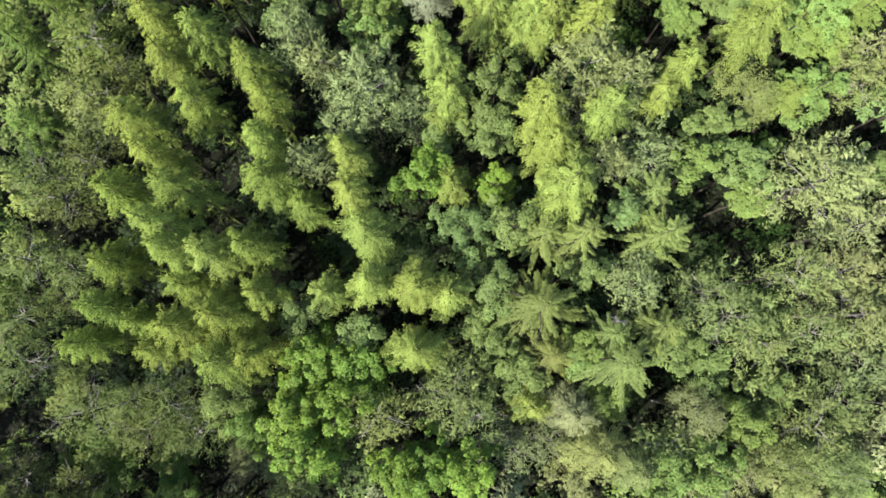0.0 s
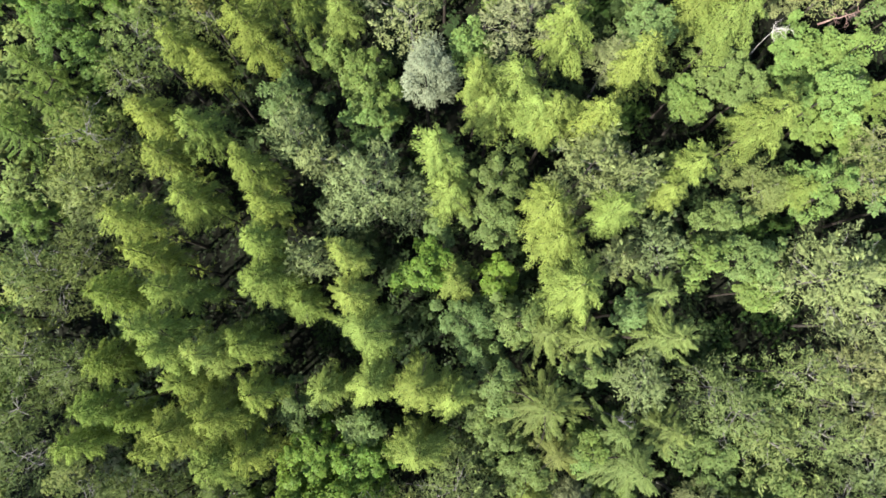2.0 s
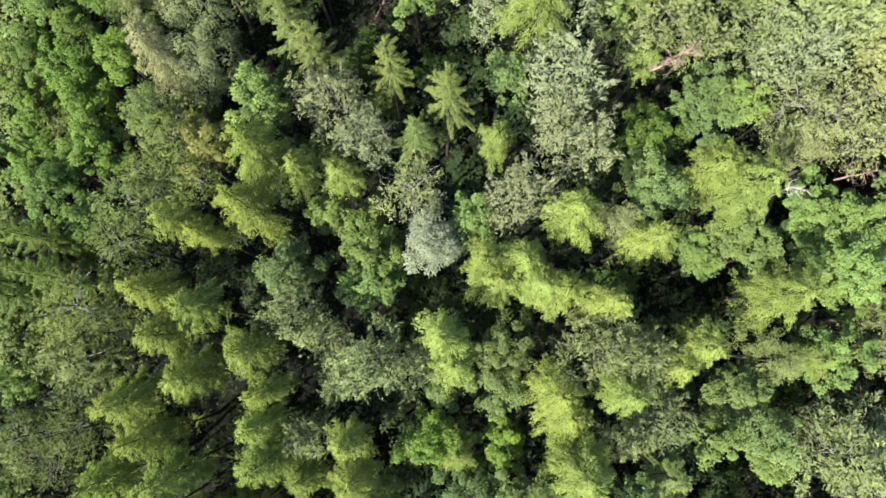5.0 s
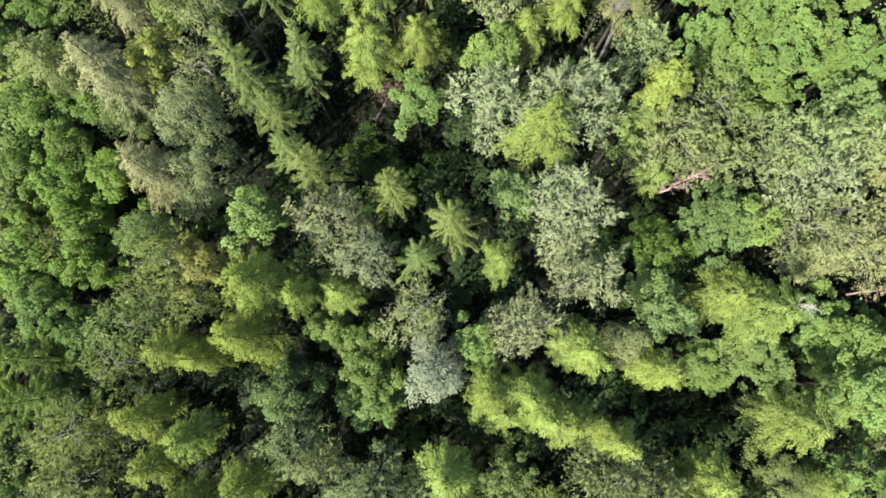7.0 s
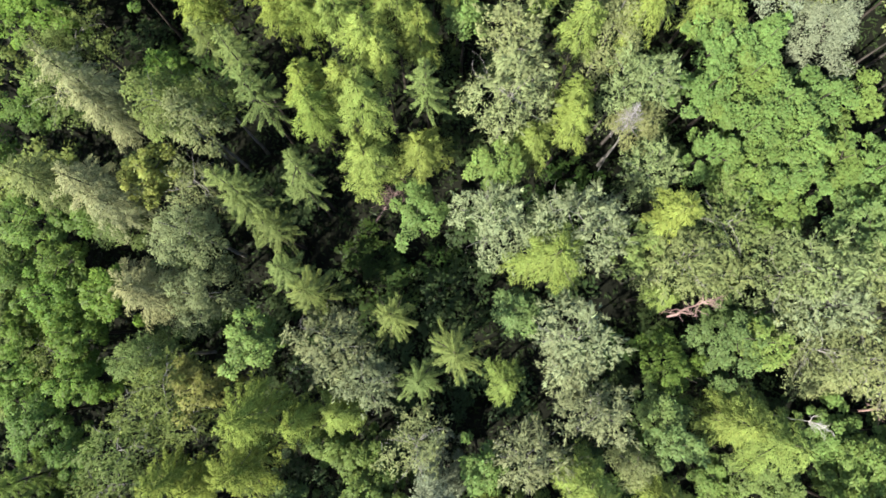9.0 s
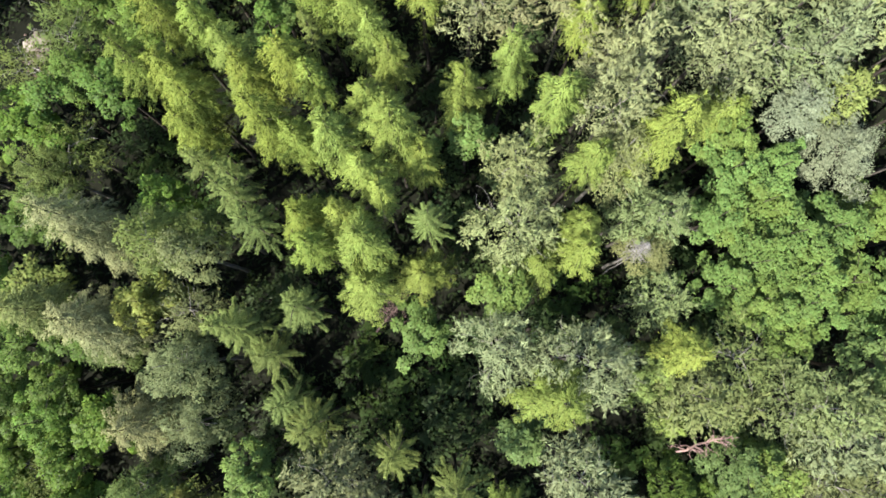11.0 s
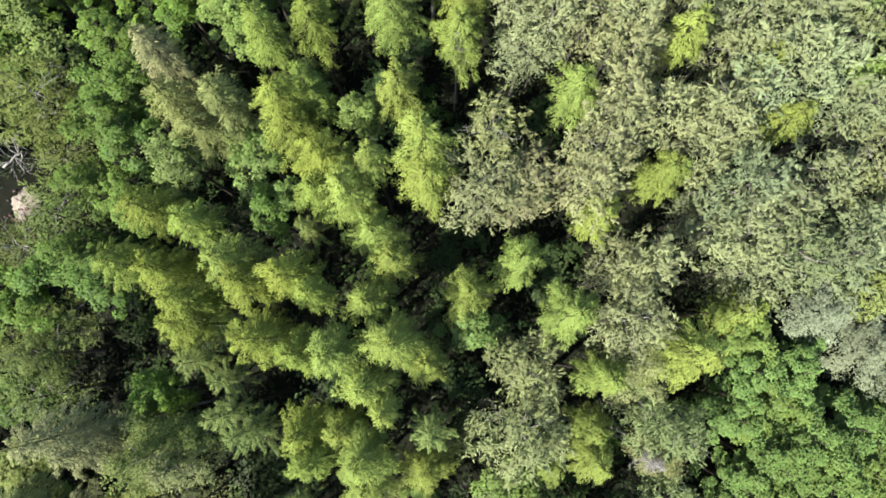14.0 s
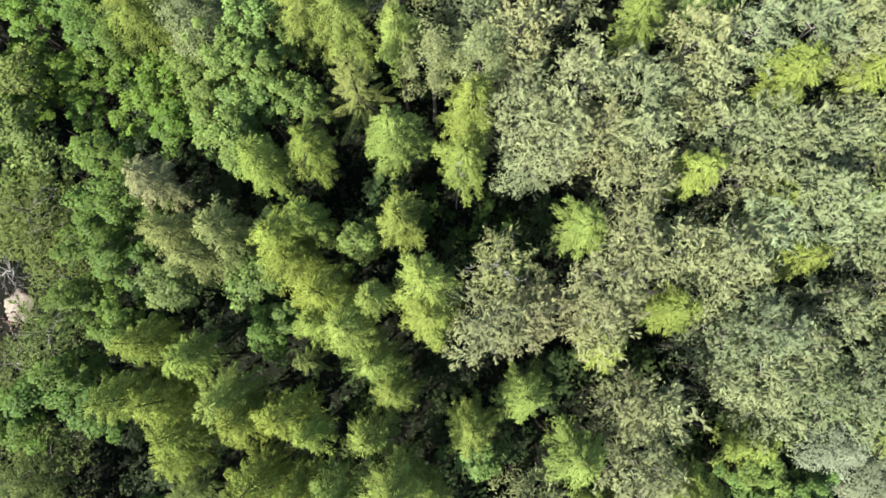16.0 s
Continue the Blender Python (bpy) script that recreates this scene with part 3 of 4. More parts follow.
plant("spruce", -27.90, 20.24, 15.21, 1.85, "dark")
plant("spruce", -24.77, 20.54, 16.26, 1.93, "dark")
plant("alder", -24.03, 20.82, 12.99, 1.81, "dark")
plant("oak", 25.36, 20.88, 12.85, 2.37)
plant("alder", -9.89, 20.90, 15.44, 1.95)
plant("larch", 4.30, 20.93, 18.80, 1.81)
plant("oak", 24.03, 20.98, 16.99, 1.76)
plant("larch", 2.09, 21.06, 18.43, 1.50)
plant("oak", 16.77, 21.42, 11.03, 1.26)
plant("oak", -3.95, 21.43, 13.87, 1.79)
plant("alder", 19.84, 21.86, 13.23, 1.88)
plant("oak", -4.98, 21.93, 14.85, 1.87)
plant("willow", -1.13, 21.99, 17.69, 1.51)
plant("larch", 11.63, 22.34, 19.15, 1.61, "pale")
plant("old_pine", -20.58, 22.53, 14.99, 1.78, "dark")
plant("oak", 24.42, 22.57, 11.58, 1.97)
plant("spruce", -25.76, 22.85, 16.05, 2.28, "dark")
plant("oak", 16.02, 22.86, 11.20, 1.19)
plant("larch", -14.80, 22.93, 16.25, 1.27, "olive")
plant("willow", -0.70, 23.41, 13.95, 1.79)
plant("larch", -16.08, 23.54, 18.05, 1.33, "olive")
plant("larch", 6.98, 23.54, 20.45, 1.86)
plant("oak", 25.23, 23.60, 15.55, 2.15)
plant("alder", 18.32, 23.67, 13.35, 2.35)
plant("birch", 10.64, 23.73, 15.18, 1.29)
plant("oak", -5.94, 23.81, 12.85, 1.84)
plant("oak", 1.69, 23.85, 16.54, 1.45)
plant("larch", -11.63, 24.19, 19.19, 1.93, "olive")
plant("alder", -23.29, 24.22, 13.65, 1.42, "dark")
plant("oak", -7.95, 24.66, 13.25, 1.21)
plant("pine", 4.09, 24.72, 19.22, 1.97, "pale")
plant("old_pine", -19.34, 24.81, 16.75, 2.05, "dark")
plant("oak", 24.51, 25.03, 13.37, 2.35)
plant("old_pine", -2.14, 25.40, 17.73, 1.93)
plant("alder", 12.52, 25.44, 16.63, 1.45)
plant("larch", 17.75, 25.59, 18.97, 2.23, "pale")
plant("alder", -25.58, 26.45, 14.26, 1.94, "dark")
plant("old_pine", -18.25, 26.56, 16.00, 1.75, "dark")
plant("larch", -8.90, 26.60, 17.62, 1.24, "olive")
plant("old_pine", -15.75, 26.62, 15.60, 1.78, "dark")
plant("alder", 12.22, 26.66, 15.16, 1.81)
plant("larch", 15.75, 26.66, 17.78, 1.96, "pale")
plant("larch", -6.81, 26.87, 15.22, 1.68, "pale")
plant("larch", -10.87, 27.22, 21.04, 1.94, "olive")
plant("pine", 7.42, 27.30, 21.05, 1.67, "pale")
plant("alder", -14.66, 28.43, 16.68, 1.56, "yellow")
plant("old_pine", 25.32, 28.64, 15.84, 1.84)
plant("old_pine", -16.67, 28.64, 17.94, 2.02, "dark")
plant("pine", -5.04, 28.72, 17.52, 1.69)
plant("oak", -26.86, 28.72, 13.35, 2.31, "dark")
plant("larch", 2.97, 28.78, 15.64, 1.31)
plant("oak", -22.55, 28.80, 14.75, 1.85, "dark")
plant("spruce", -1.98, 28.84, 16.79, 1.81)
plant("pine", 6.30, 29.20, 18.66, 1.37, "pale")
plant("alder", 13.40, 29.34, 14.14, 1.96, "dark")
plant("birch", 22.86, 29.40, 13.92, 1.72, "pale")
plant("old_pine", 22.88, 30.05, 18.98, 2.03)
plant("birch", -17.57, 30.14, 18.48, 1.64, "dark")
plant("spruce", -0.02, 30.48, 20.48, 1.99)
plant("old_pine", 20.59, 30.62, 18.50, 2.33)
plant("pine", -7.02, 30.79, 18.23, 2.42)
plant("oak", -11.51, 30.80, 17.91, 1.72)
plant("oak", 17.77, 31.10, 16.58, 1.49)
plant("pine", 6.48, 31.18, 20.90, 2.17, "pale")
plant("alder", 16.45, 31.33, 16.35, 2.52)
plant("oak", -23.18, 31.65, 14.74, 1.95, "dark")
plant("oak", -27.07, 32.02, 13.46, 2.25, "dark")
plant("spruce", -3.45, 32.41, 19.66, 1.83)
plant("alder", 3.53, 32.82, 16.14, 1.52)
plant("pine", 20.51, 32.90, 19.50, 1.95)
plant("spruce", -8.13, 33.75, 18.61, 2.13)
plant("larch", 12.35, 33.78, 15.81, 1.12, "pale")
plant("birch", -15.08, 33.80, 16.77, 2.03, "pale")
plant("oak", -20.26, 33.82, 16.80, 1.50, "dark")
plant("oak", -24.33, 33.87, 15.23, 2.24, "dark")
plant("larch", -17.77, 33.94, 18.12, 2.30, "beige")
plant("pine", 23.09, 34.73, 19.50, 1.70, "green")
plant("pine", 15.50, 34.90, 16.37, 1.49, "green")
plant("pine", 20.08, 34.94, 20.18, 1.93, "green")
plant("pine", 19.28, 34.98, 17.01, 2.47, "green")
plant("spruce", -9.56, 35.05, 18.25, 1.77)
plant("pine", 12.08, 35.10, 15.34, 1.54, "green")
plant("alder", -27.36, 35.11, 14.32, 1.91, "dark")
plant("alder", -23.60, 35.53, 15.42, 1.49, "dark")
plant("larch", 5.27, 35.55, 21.26, 2.09)
plant("pine", 12.66, 35.57, 19.47, 2.04, "green")
plant("alder", 10.67, 36.67, 17.83, 1.68)
plant("birch", -15.18, 37.18, 19.46, 1.83)
plant("pine", 6.86, 37.19, 21.78, 2.54)
plant("old_pine", 15.35, 37.60, 18.39, 1.98, "green")
plant("spruce", -10.70, 37.71, 16.97, 1.85)
plant("pine", 2.52, 37.91, 18.42, 2.40)
plant("larch", 11.87, 37.95, 20.70, 1.49)
plant("birch", -20.62, 38.29, 15.27, 1.60, "dark")
plant("alder", -25.55, 38.38, 16.46, 1.90, "dark")
plant("oak", -2.05, 38.75, 14.85, 1.99)
plant("spruce", -12.24, 38.80, 17.96, 1.97)
plant("alder", -23.42, 38.82, 15.06, 1.59, "dark")
plant("larch", -19.71, 38.86, 18.49, 1.90, "beige")
plant("oak", 19.46, 38.88, 15.74, 1.56, "sage")
plant("spruce", -11.96, 39.29, 21.60, 1.77)
plant("larch", -20.14, 39.61, 20.38, 2.00, "beige")
plant("oak", -18.20, 39.97, 18.08, 1.11, "yellow")
plant("spruce", -8.82, 40.06, 17.79, 1.83)
plant("oak", 26.61, 40.15, 13.41, 2.07, "sage")
plant("old_pine", -15.00, 40.23, 18.05, 1.74)
plant("larch", -23.89, 40.26, 18.89, 1.96, "grey")
plant("spruce", -8.53, 40.43, 20.29, 1.48)
plant("oak", 19.44, 40.65, 17.40, 2.23, "sage")
plant("oak", -17.40, 40.73, 18.11, 1.46, "yellow")
plant("pine", 11.22, 40.73, 18.81, 1.64, "green")
plant("oak", 16.71, 40.78, 17.75, 1.85, "sage")
plant("oak", 24.91, 41.15, 17.52, 2.23, "sage")
plant("oak", 2.46, 41.34, 17.23, 1.52)
plant("larch", -5.07, 41.68, 17.95, 2.14, "pale")
plant("oak", 15.04, 41.69, 17.49, 1.69, "sage")
plant("oak", 23.25, 41.80, 15.89, 2.33, "sage")
plant("oak", 19.32, 42.05, 18.52, 1.99, "sage")
plant("larch", -1.92, 42.38, 16.66, 1.78, "pale")
plant("larch", 4.74, 42.82, 16.92, 1.48)
plant("oak", 16.58, 43.00, 18.72, 1.99, "sage")
plant("birch", -14.55, 43.25, 20.73, 1.51)
plant("larch", 6.75, 43.38, 19.95, 1.33)
plant("larch", -7.70, 43.50, 21.12, 1.37, "olive")
plant("birch", -15.70, 43.64, 22.22, 1.50, "dark")
plant("larch", -4.96, 43.73, 22.31, 1.54)
plant("larch", -19.48, 43.79, 20.63, 1.62, "beige")
plant("oak", 18.32, 44.20, 18.99, 1.98, "sage")
plant("birch", -13.52, 44.62, 20.09, 1.30, "dark")
plant("pine", 3.05, 44.72, 22.26, 2.51, "olive")
plant("spruce", -11.14, 44.74, 20.70, 1.92)
plant("oak", 21.05, 44.74, 18.14, 2.04, "sage")
plant("larch", -19.99, 44.78, 23.22, 1.75, "beige")
plant("larch", 6.88, 44.81, 19.34, 1.24)
plant("spruce", -1.63, 44.82, 21.78, 1.61)
plant("larch", -8.11, 44.90, 21.39, 1.46, "olive")
plant("pine", 10.69, 44.96, 22.07, 1.36, "green")
plant("larch", -6.10, 45.04, 21.19, 1.28)
plant("birch", -16.99, 45.25, 18.03, 1.35, "dark")
plant("oak", 14.48, 45.38, 18.69, 1.73, "sage")
plant("pine", 9.71, 45.45, 20.44, 1.61, "green")
plant("oak", 24.45, 45.95, 15.61, 1.89, "sage")
plant("spruce", -11.55, 45.97, 22.95, 1.35)
plant("oak", 16.72, 45.99, 18.88, 2.00, "sage")
plant("larch", -3.96, 46.02, 22.10, 0.94)
plant("alder", -27.20, 46.02, 14.02, 1.84, "dark")
plant("oak", -16.52, 46.58, 18.42, 1.32, "dark")
plant("larch", -4.88, 47.18, 22.22, 1.44)
plant("spruce", -12.32, 47.43, 20.12, 1.34)
plant("larch", 6.86, 47.73, 22.69, 1.42)
plant("oak", 15.06, 47.75, 19.24, 1.78, "sage")
plant("oak", 17.36, 47.77, 19.44, 1.77, "sage")
plant("pine", 3.33, 47.86, 21.57, 1.89, "olive")
plant("birch", 8.69, 48.26, 21.74, 1.80, "pale")
plant("spruce", -14.40, 48.36, 18.94, 1.56)
plant("larch", -1.97, 48.39, 20.15, 1.35)
plant("birch", -24.77, 48.62, 16.50, 1.71, "dark")
plant("larch", -6.50, 48.84, 23.00, 1.53)
plant("larch", -8.29, 48.85, 22.14, 1.36, "olive")
plant("larch", 10.33, 48.93, 25.74, 1.74)
plant("willow", 21.70, 49.11, 19.24, 2.30)
plant("larch", -3.36, 49.36, 24.03, 1.78)
plant("oak", 15.13, 49.58, 19.74, 1.62, "sage")
plant("larch", -9.87, 49.58, 24.21, 1.71, "olive")
plant("oak", 0.67, 50.28, 18.35, 1.48)
plant("larch", -14.87, 50.39, 19.95, 1.71, "olive")
plant("pine", 8.03, 50.45, 25.07, 1.83)
plant("larch", 5.19, 50.75, 23.53, 1.52)
plant("larch", 14.71, 50.95, 20.02, 1.47)
plant("willow", 18.59, 51.02, 20.20, 1.54)
plant("larch", -4.86, 51.43, 20.95, 1.43)
plant("larch", -14.39, 51.55, 21.76, 1.48, "olive")
plant("oak", -26.31, 51.64, 16.26, 2.15, "dark")
plant("larch", -7.52, 51.81, 22.49, 1.06, "olive")
plant("larch", 0.29, 51.90, 21.73, 1.62)
plant("pine", 21.63, 52.04, 19.61, 1.53, "dark")
plant("larch", -11.07, 52.37, 22.21, 1.54, "olive")
plant("alder", -19.52, 52.61, 19.47, 1.45, "dark")
plant("larch", -8.68, 52.67, 23.57, 1.47, "olive")
plant("pine", 8.82, 52.90, 24.71, 1.29)
plant("pine", 8.14, 53.02, 23.20, 1.76)
plant("pine", 14.67, 53.13, 22.12, 1.90, "sage")
plant("larch", -15.67, 53.09, 21.05, 1.93, "olive")
plant("larch", -17.28, 53.28, 22.25, 1.61, "olive")
plant("larch", -11.73, 53.38, 23.19, 1.64, "pale")
plant("pine", 18.74, 53.51, 22.70, 1.87, "sage")
plant("larch", 2.94, 53.55, 21.86, 1.63)
plant("larch", -3.62, 53.65, 20.82, 1.35)
plant("old_pine", 16.50, 53.82, 22.79, 2.11, "sage")
plant("alder", -22.02, 54.30, 17.79, 1.75, "dark")
plant("pine", 20.06, 54.56, 23.04, 1.60, "sage")
plant("pine", 13.84, 54.60, 24.19, 1.78, "sage")
plant("old_pine", -25.93, 54.96, 16.49, 1.89, "dark")
plant("larch", -4.71, 55.14, 21.21, 1.67)
plant("spruce", -8.02, 55.17, 21.37, 1.12)
plant("larch", -13.69, 55.37, 22.39, 1.38, "olive")
plant("pine", 12.96, 55.87, 21.83, 1.94, "sage")
plant("larch", 7.07, 56.08, 21.25, 1.44)
plant("pine", 15.49, 56.10, 23.65, 1.52, "sage")
plant("larch", -16.10, 56.11, 22.36, 1.62, "olive")
plant("alder", -10.71, 56.50, 18.86, 1.35, "dark")
plant("pine", 13.48, 56.75, 25.63, 1.70, "sage")
plant("alder", -18.14, 56.86, 19.81, 1.81, "dark")
plant("larch", -5.81, 56.89, 23.58, 1.80)
plant("pine", 0.90, 57.06, 23.01, 2.12, "pale")
plant("pine", 6.40, 57.12, 24.35, 1.73, "pale")
plant("larch", -7.58, 57.16, 21.32, 1.45, "olive")
plant("larch", -1.79, 57.38, 23.13, 1.58)
plant("pine", 3.50, 57.40, 21.73, 2.12, "brown")
plant("oak", -9.74, 57.54, 18.45, 0.79)
plant("pine", 17.91, 57.62, 23.27, 1.70, "sage")
plant("larch", 10.07, 57.78, 22.88, 1.38)
plant("larch", -4.52, 58.18, 24.06, 1.02)
plant("alder", -21.72, 58.24, 17.27, 1.88, "dark")
plant("larch", -7.07, 58.57, 23.29, 1.83, "olive")
plant("larch", -2.04, 58.95, 25.24, 1.48)
plant("old_pine", 21.29, 59.07, 22.07, 1.95, "brown")
plant("alder", -15.35, 59.18, 20.59, 1.54)
plant("pine", 12.36, 59.20, 23.30, 1.87)
plant("pine", 6.81, 59.25, 25.05, 1.76, "pale")
plant("old_pine", 1.42, 59.76, 24.09, 1.57, "pale")
plant("oak", -11.17, 59.78, 19.50, 1.60)
plant("larch", -8.63, 60.22, 22.41, 1.51, "olive")
plant("pine", 12.42, 60.33, 24.85, 1.54)
plant("larch", -13.77, 60.48, 21.60, 1.90, "grey")
plant("pine", 7.67, 60.72, 25.61, 1.50, "pale")
plant("larch", 15.92, 60.13, 23.95, 1.15)
plant("pine", 9.89, 60.87, 24.12, 1.83)
plant("alder", -18.40, 60.98, 18.76, 2.01, "dark")
plant("pine", 20.28, 61.12, 21.29, 1.50, "sage")
plant("alder", -19.76, 61.17, 19.73, 1.60, "dark")
plant("pine", 20.67, 61.18, 23.00, 1.42, "sage")
plant("larch", -9.06, 61.21, 24.29, 1.43, "olive")
plant("oak", -5.46, 61.28, 21.47, 1.27)
plant("pine", 14.35, 61.43, 24.35, 1.57, "sage")
plant("larch", -14.70, 61.45, 22.97, 1.77, "grey")
plant("larch", 5.62, 61.64, 24.10, 1.44, "pale")
plant("larch", -12.32, 61.71, 22.71, 1.54, "grey")
plant("larch", 15.15, 62.93, 23.69, 1.10)
plant("larch", -7.81, 62.11, 23.41, 1.28, "olive")
plant("larch", -3.31, 62.22, 22.76, 1.51, "pale")
plant("old_pine", -23.37, 62.54, 18.15, 2.15, "dark")
plant("pine", 17.03, 62.56, 25.76, 1.61, "sage")
plant("pine", 15.59, 63.06, 25.86, 1.49, "sage")
plant("old_pine", -23.60, 63.08, 20.79, 2.41, "dark")
plant("alder", -19.25, 63.28, 19.73, 2.08, "dark")
plant("pine", 8.14, 63.29, 25.60, 1.68)
plant("alder", -17.99, 63.92, 20.40, 1.77, "dark")
plant("larch", 10.72, 64.06, 25.11, 1.25)
plant("pine", 14.06, 64.08, 23.08, 1.84, "sage")
plant("larch", -15.71, 64.13, 23.28, 1.36, "beige")
plant("larch", -10.04, 64.82, 24.25, 1.44, "olive")
plant("pine", 3.54, 65.76, 20.26, 1.85, "pale")
plant("old_pine", 20.47, 65.18, 22.38, 1.41, "sage")
plant("larch", -0.13, 65.47, 22.12, 1.56)
plant("pine", 14.25, 65.68, 25.89, 1.68, "sage")
plant("larch", -7.74, 65.71, 23.66, 1.48, "olive")
plant("pine", 8.52, 65.77, 25.24, 1.38)
plant("pine", 17.35, 65.82, 24.39, 1.53, "sage")
plant("pine", 4.53, 66.18, 24.36, 1.92, "pale")
plant("larch", -3.59, 66.20, 24.73, 1.66)
plant("alder", -19.62, 66.27, 20.35, 1.44, "dark")
plant("pine", 6.59, 66.36, 24.01, 1.80, "pale")
plant("pine", 13.00, 66.41, 23.87, 1.81, "sage")
plant("oak", -12.13, 66.73, 22.24, 1.87)
plant("old_pine", 10.67, 67.32, 23.54, 1.22, "brown")
plant("pine", 19.44, 67.38, 22.88, 1.40, "sage")
plant("pine", 2.87, 67.45, 24.47, 1.78, "pale")
plant("larch", 0.26, 67.62, 24.60, 1.74)
plant("oak", -15.75, 68.06, 19.59, 1.47, "dark")
plant("pine", 8.23, 68.09, 25.24, 1.74)
plant("pine", 5.40, 68.58, 26.29, 1.68, "pale")
plant("oak", -11.09, 68.75, 21.21, 1.95)
plant("spruce", -5.52, 68.82, 24.57, 2.18, "brown")
plant("oak", -8.42, 68.86, 21.71, 1.15)
plant("larch", 15.65, 68.88, 25.05, 1.57)
plant("pine", 11.77, 68.94, 24.21, 1.50)
plant("larch", 20.13, 69.42, 23.73, 1.26)
plant("oak", -22.79, 70.14, 15.77, 1.15, "dark")
plant("birch", 0.75, 70.27, 23.83, 1.47, "pale")
plant("oak", -17.26, 70.33, 20.22, 2.46, "dark")
plant("oak", -14.17, 70.37, 21.20, 2.04)
plant("oak", -29.06, 70.40, 13.23, 2.34, "dark")
plant("oak", -11.27, 70.60, 22.72, 1.94)
plant("birch", -1.73, 70.67, 23.42, 1.79, "pale")
plant("pine", 13.85, 70.87, 24.38, 1.50, "sage")
plant("pine", 11.41, 70.88, 24.66, 1.74)
plant("oak", -12.93, 70.90, 22.63, 1.62)
plant("pine", 19.42, 71.08, 24.33, 1.82, "sage")
plant("pine", 2.75, 71.30, 23.93, 1.84, "pale")
plant("larch", -3.42, 71.42, 24.02, 1.44)
plant("pine", 17.17, 71.57, 24.43, 1.76, "sage")
plant("oak", -10.78, 71.93, 23.37, 1.65)
plant("larch", 8.48, 71.93, 24.73, 1.31)
plant("birch", -13.99, 72.26, 23.27, 1.81, "pale")
plant("larch", -6.30, 72.37, 24.33, 1.80, "pale")
plant("alder", -18.63, 72.38, 21.43, 1.77, "dark")
plant("oak", -23.05, 72.38, 16.30, 1.80, "dark")
plant("oak", -26.77, 72.78, 15.86, 2.20, "dark")
plant("larch", -8.18, 72.82, 24.01, 2.07, "pale")
plant("larch", -16.71, 72.87, 23.73, 1.83, "olive")
plant("oak", -24.81, 74.40, 19.80, 1.46, "dark")
plant("oak", 28.38, 21.73, 12.50, 2.00)
plant("old_pine", 27.57, 17.86, 14.00, 1.80, "pale")
plant("birch", 10.55, 43.50, 18.30, 1.50, "pale")
plant("oak", 9.44, -1.27, 10.60, 1.40)
plant("oak", 11.12, -4.41, 9.00, 1.30)
plant("alder", 15.58, -1.07, 10.50, 1.40)


# ---------------------------------------------------------------- lower storey in the gaps, and the forest beyond the flown strip
fill = random.Random(21)
taken = [(o.location.x, o.location.y, o.scale.x * 1.6) for o in scene.objects if o.parent is None and o.get("category") == "tree"]


def free(x, y, room):
    return all((x - a) ** 2 + (y - b) ** 2 > (room + r * 0.55) ** 2 for a, b, r in taken)


def glade(x, y):
    """Open ground round the sand, on the sunny side of it too."""
    dx, dy = x + 28.3, y - 58.2
    along, off = dx * to_sun.x / math.cos(SUN_EL) + dy * to_sun.y / math.cos(SUN_EL), dx * to_sun.y / math.cos(SUN_EL) - dy * to_sun.x / math.cos(SUN_EL)
    return (dx - 1.0) ** 2 + dy * dy < 15 or (0 < along < 15 and abs(off) < 3.0)


# dark openings between the crowns, with low growth only: x, y, radius
OPENINGS = [(-19.7, 49.0, 3.0), (-6.8, 53.3, 1.8), (13.8, 52.4, 1.6), (-15.8, 47.7, 1.4), (-13.5, 36.3, 2.2), (-16.5, 32.2, 2.4), (-5.1, 35.7, 3.4), (9.0, 41.2, 1.5),
            (-8.8, 32.3, 1.7), (-2.7, 19.7, 2.0), (-10.4, 5.3, 2.1), (11.4, 31.3, 1.4), (13.3, 21.4, 2.1), (23.2, 5.6, 3.2), (23.1, 12.2, 2.3), (1.9, 63.5, 2.4), (-3.1, 64.1, 1.5), (-22, -9, 5.5)]


def opening(x, y):
    return any((x - a) ** 2 + (y - b) ** 2 < (1.15 * r + 0.3) ** 2 for a, b, r in OPENINGS)


def inside(x, y):
    """Within the strip whose trees stand at their own places."""
    half = 26.5 - 0.085 * y
    return abs(x + 0.02 * y) < half and -6.5 < y < 73


# unseen tall larches, added to throw shade over the south-western corner
for x, y in ((-29, -12.5), (-26, -13.5), (-22.5, -12.8), (-19, -12.8), (-15.5, -13.0), (-12, -13.4), (-27, -16.5), (-21, -16.5), (-31.8, -8)):
    taken.append((x, y, 2.5))
    plant("larch", x, y, canopy(x, y) + 7.0, 2.4)
for n in range(6000):
    x, y = fill.uniform(-34, 34), fill.uniform(-16, 83)
    if inside(x, y) or not free(x, y, 1.2 if x < -20 else 1.35) or glade(x, y):
        continue
    taken.append((x, y, 1.9))
    # the western edge takes the dark tint, shade put into its leaves
    west = x < -20
    shade = 7.5 if x < -8 and y > -12 and y < -4 else 0.0
    plant(fill.choice(["old_pine", "old_pine", "alder"] if west else ["old_pine", "alder", "oak", "birch", "pine"]), x, y, canopy(x, y) + fill.uniform(-3.0, -0.6) - shade - (1.2 if west else 0.0), fill.uniform(1.6, 2.2),
          "dark" if west else "", plain=0 if abs(x + 0.02 * y) < 27.6 - 0.085 * y and -9 < y < 76 else 1 if abs(x) < 31 else 2)
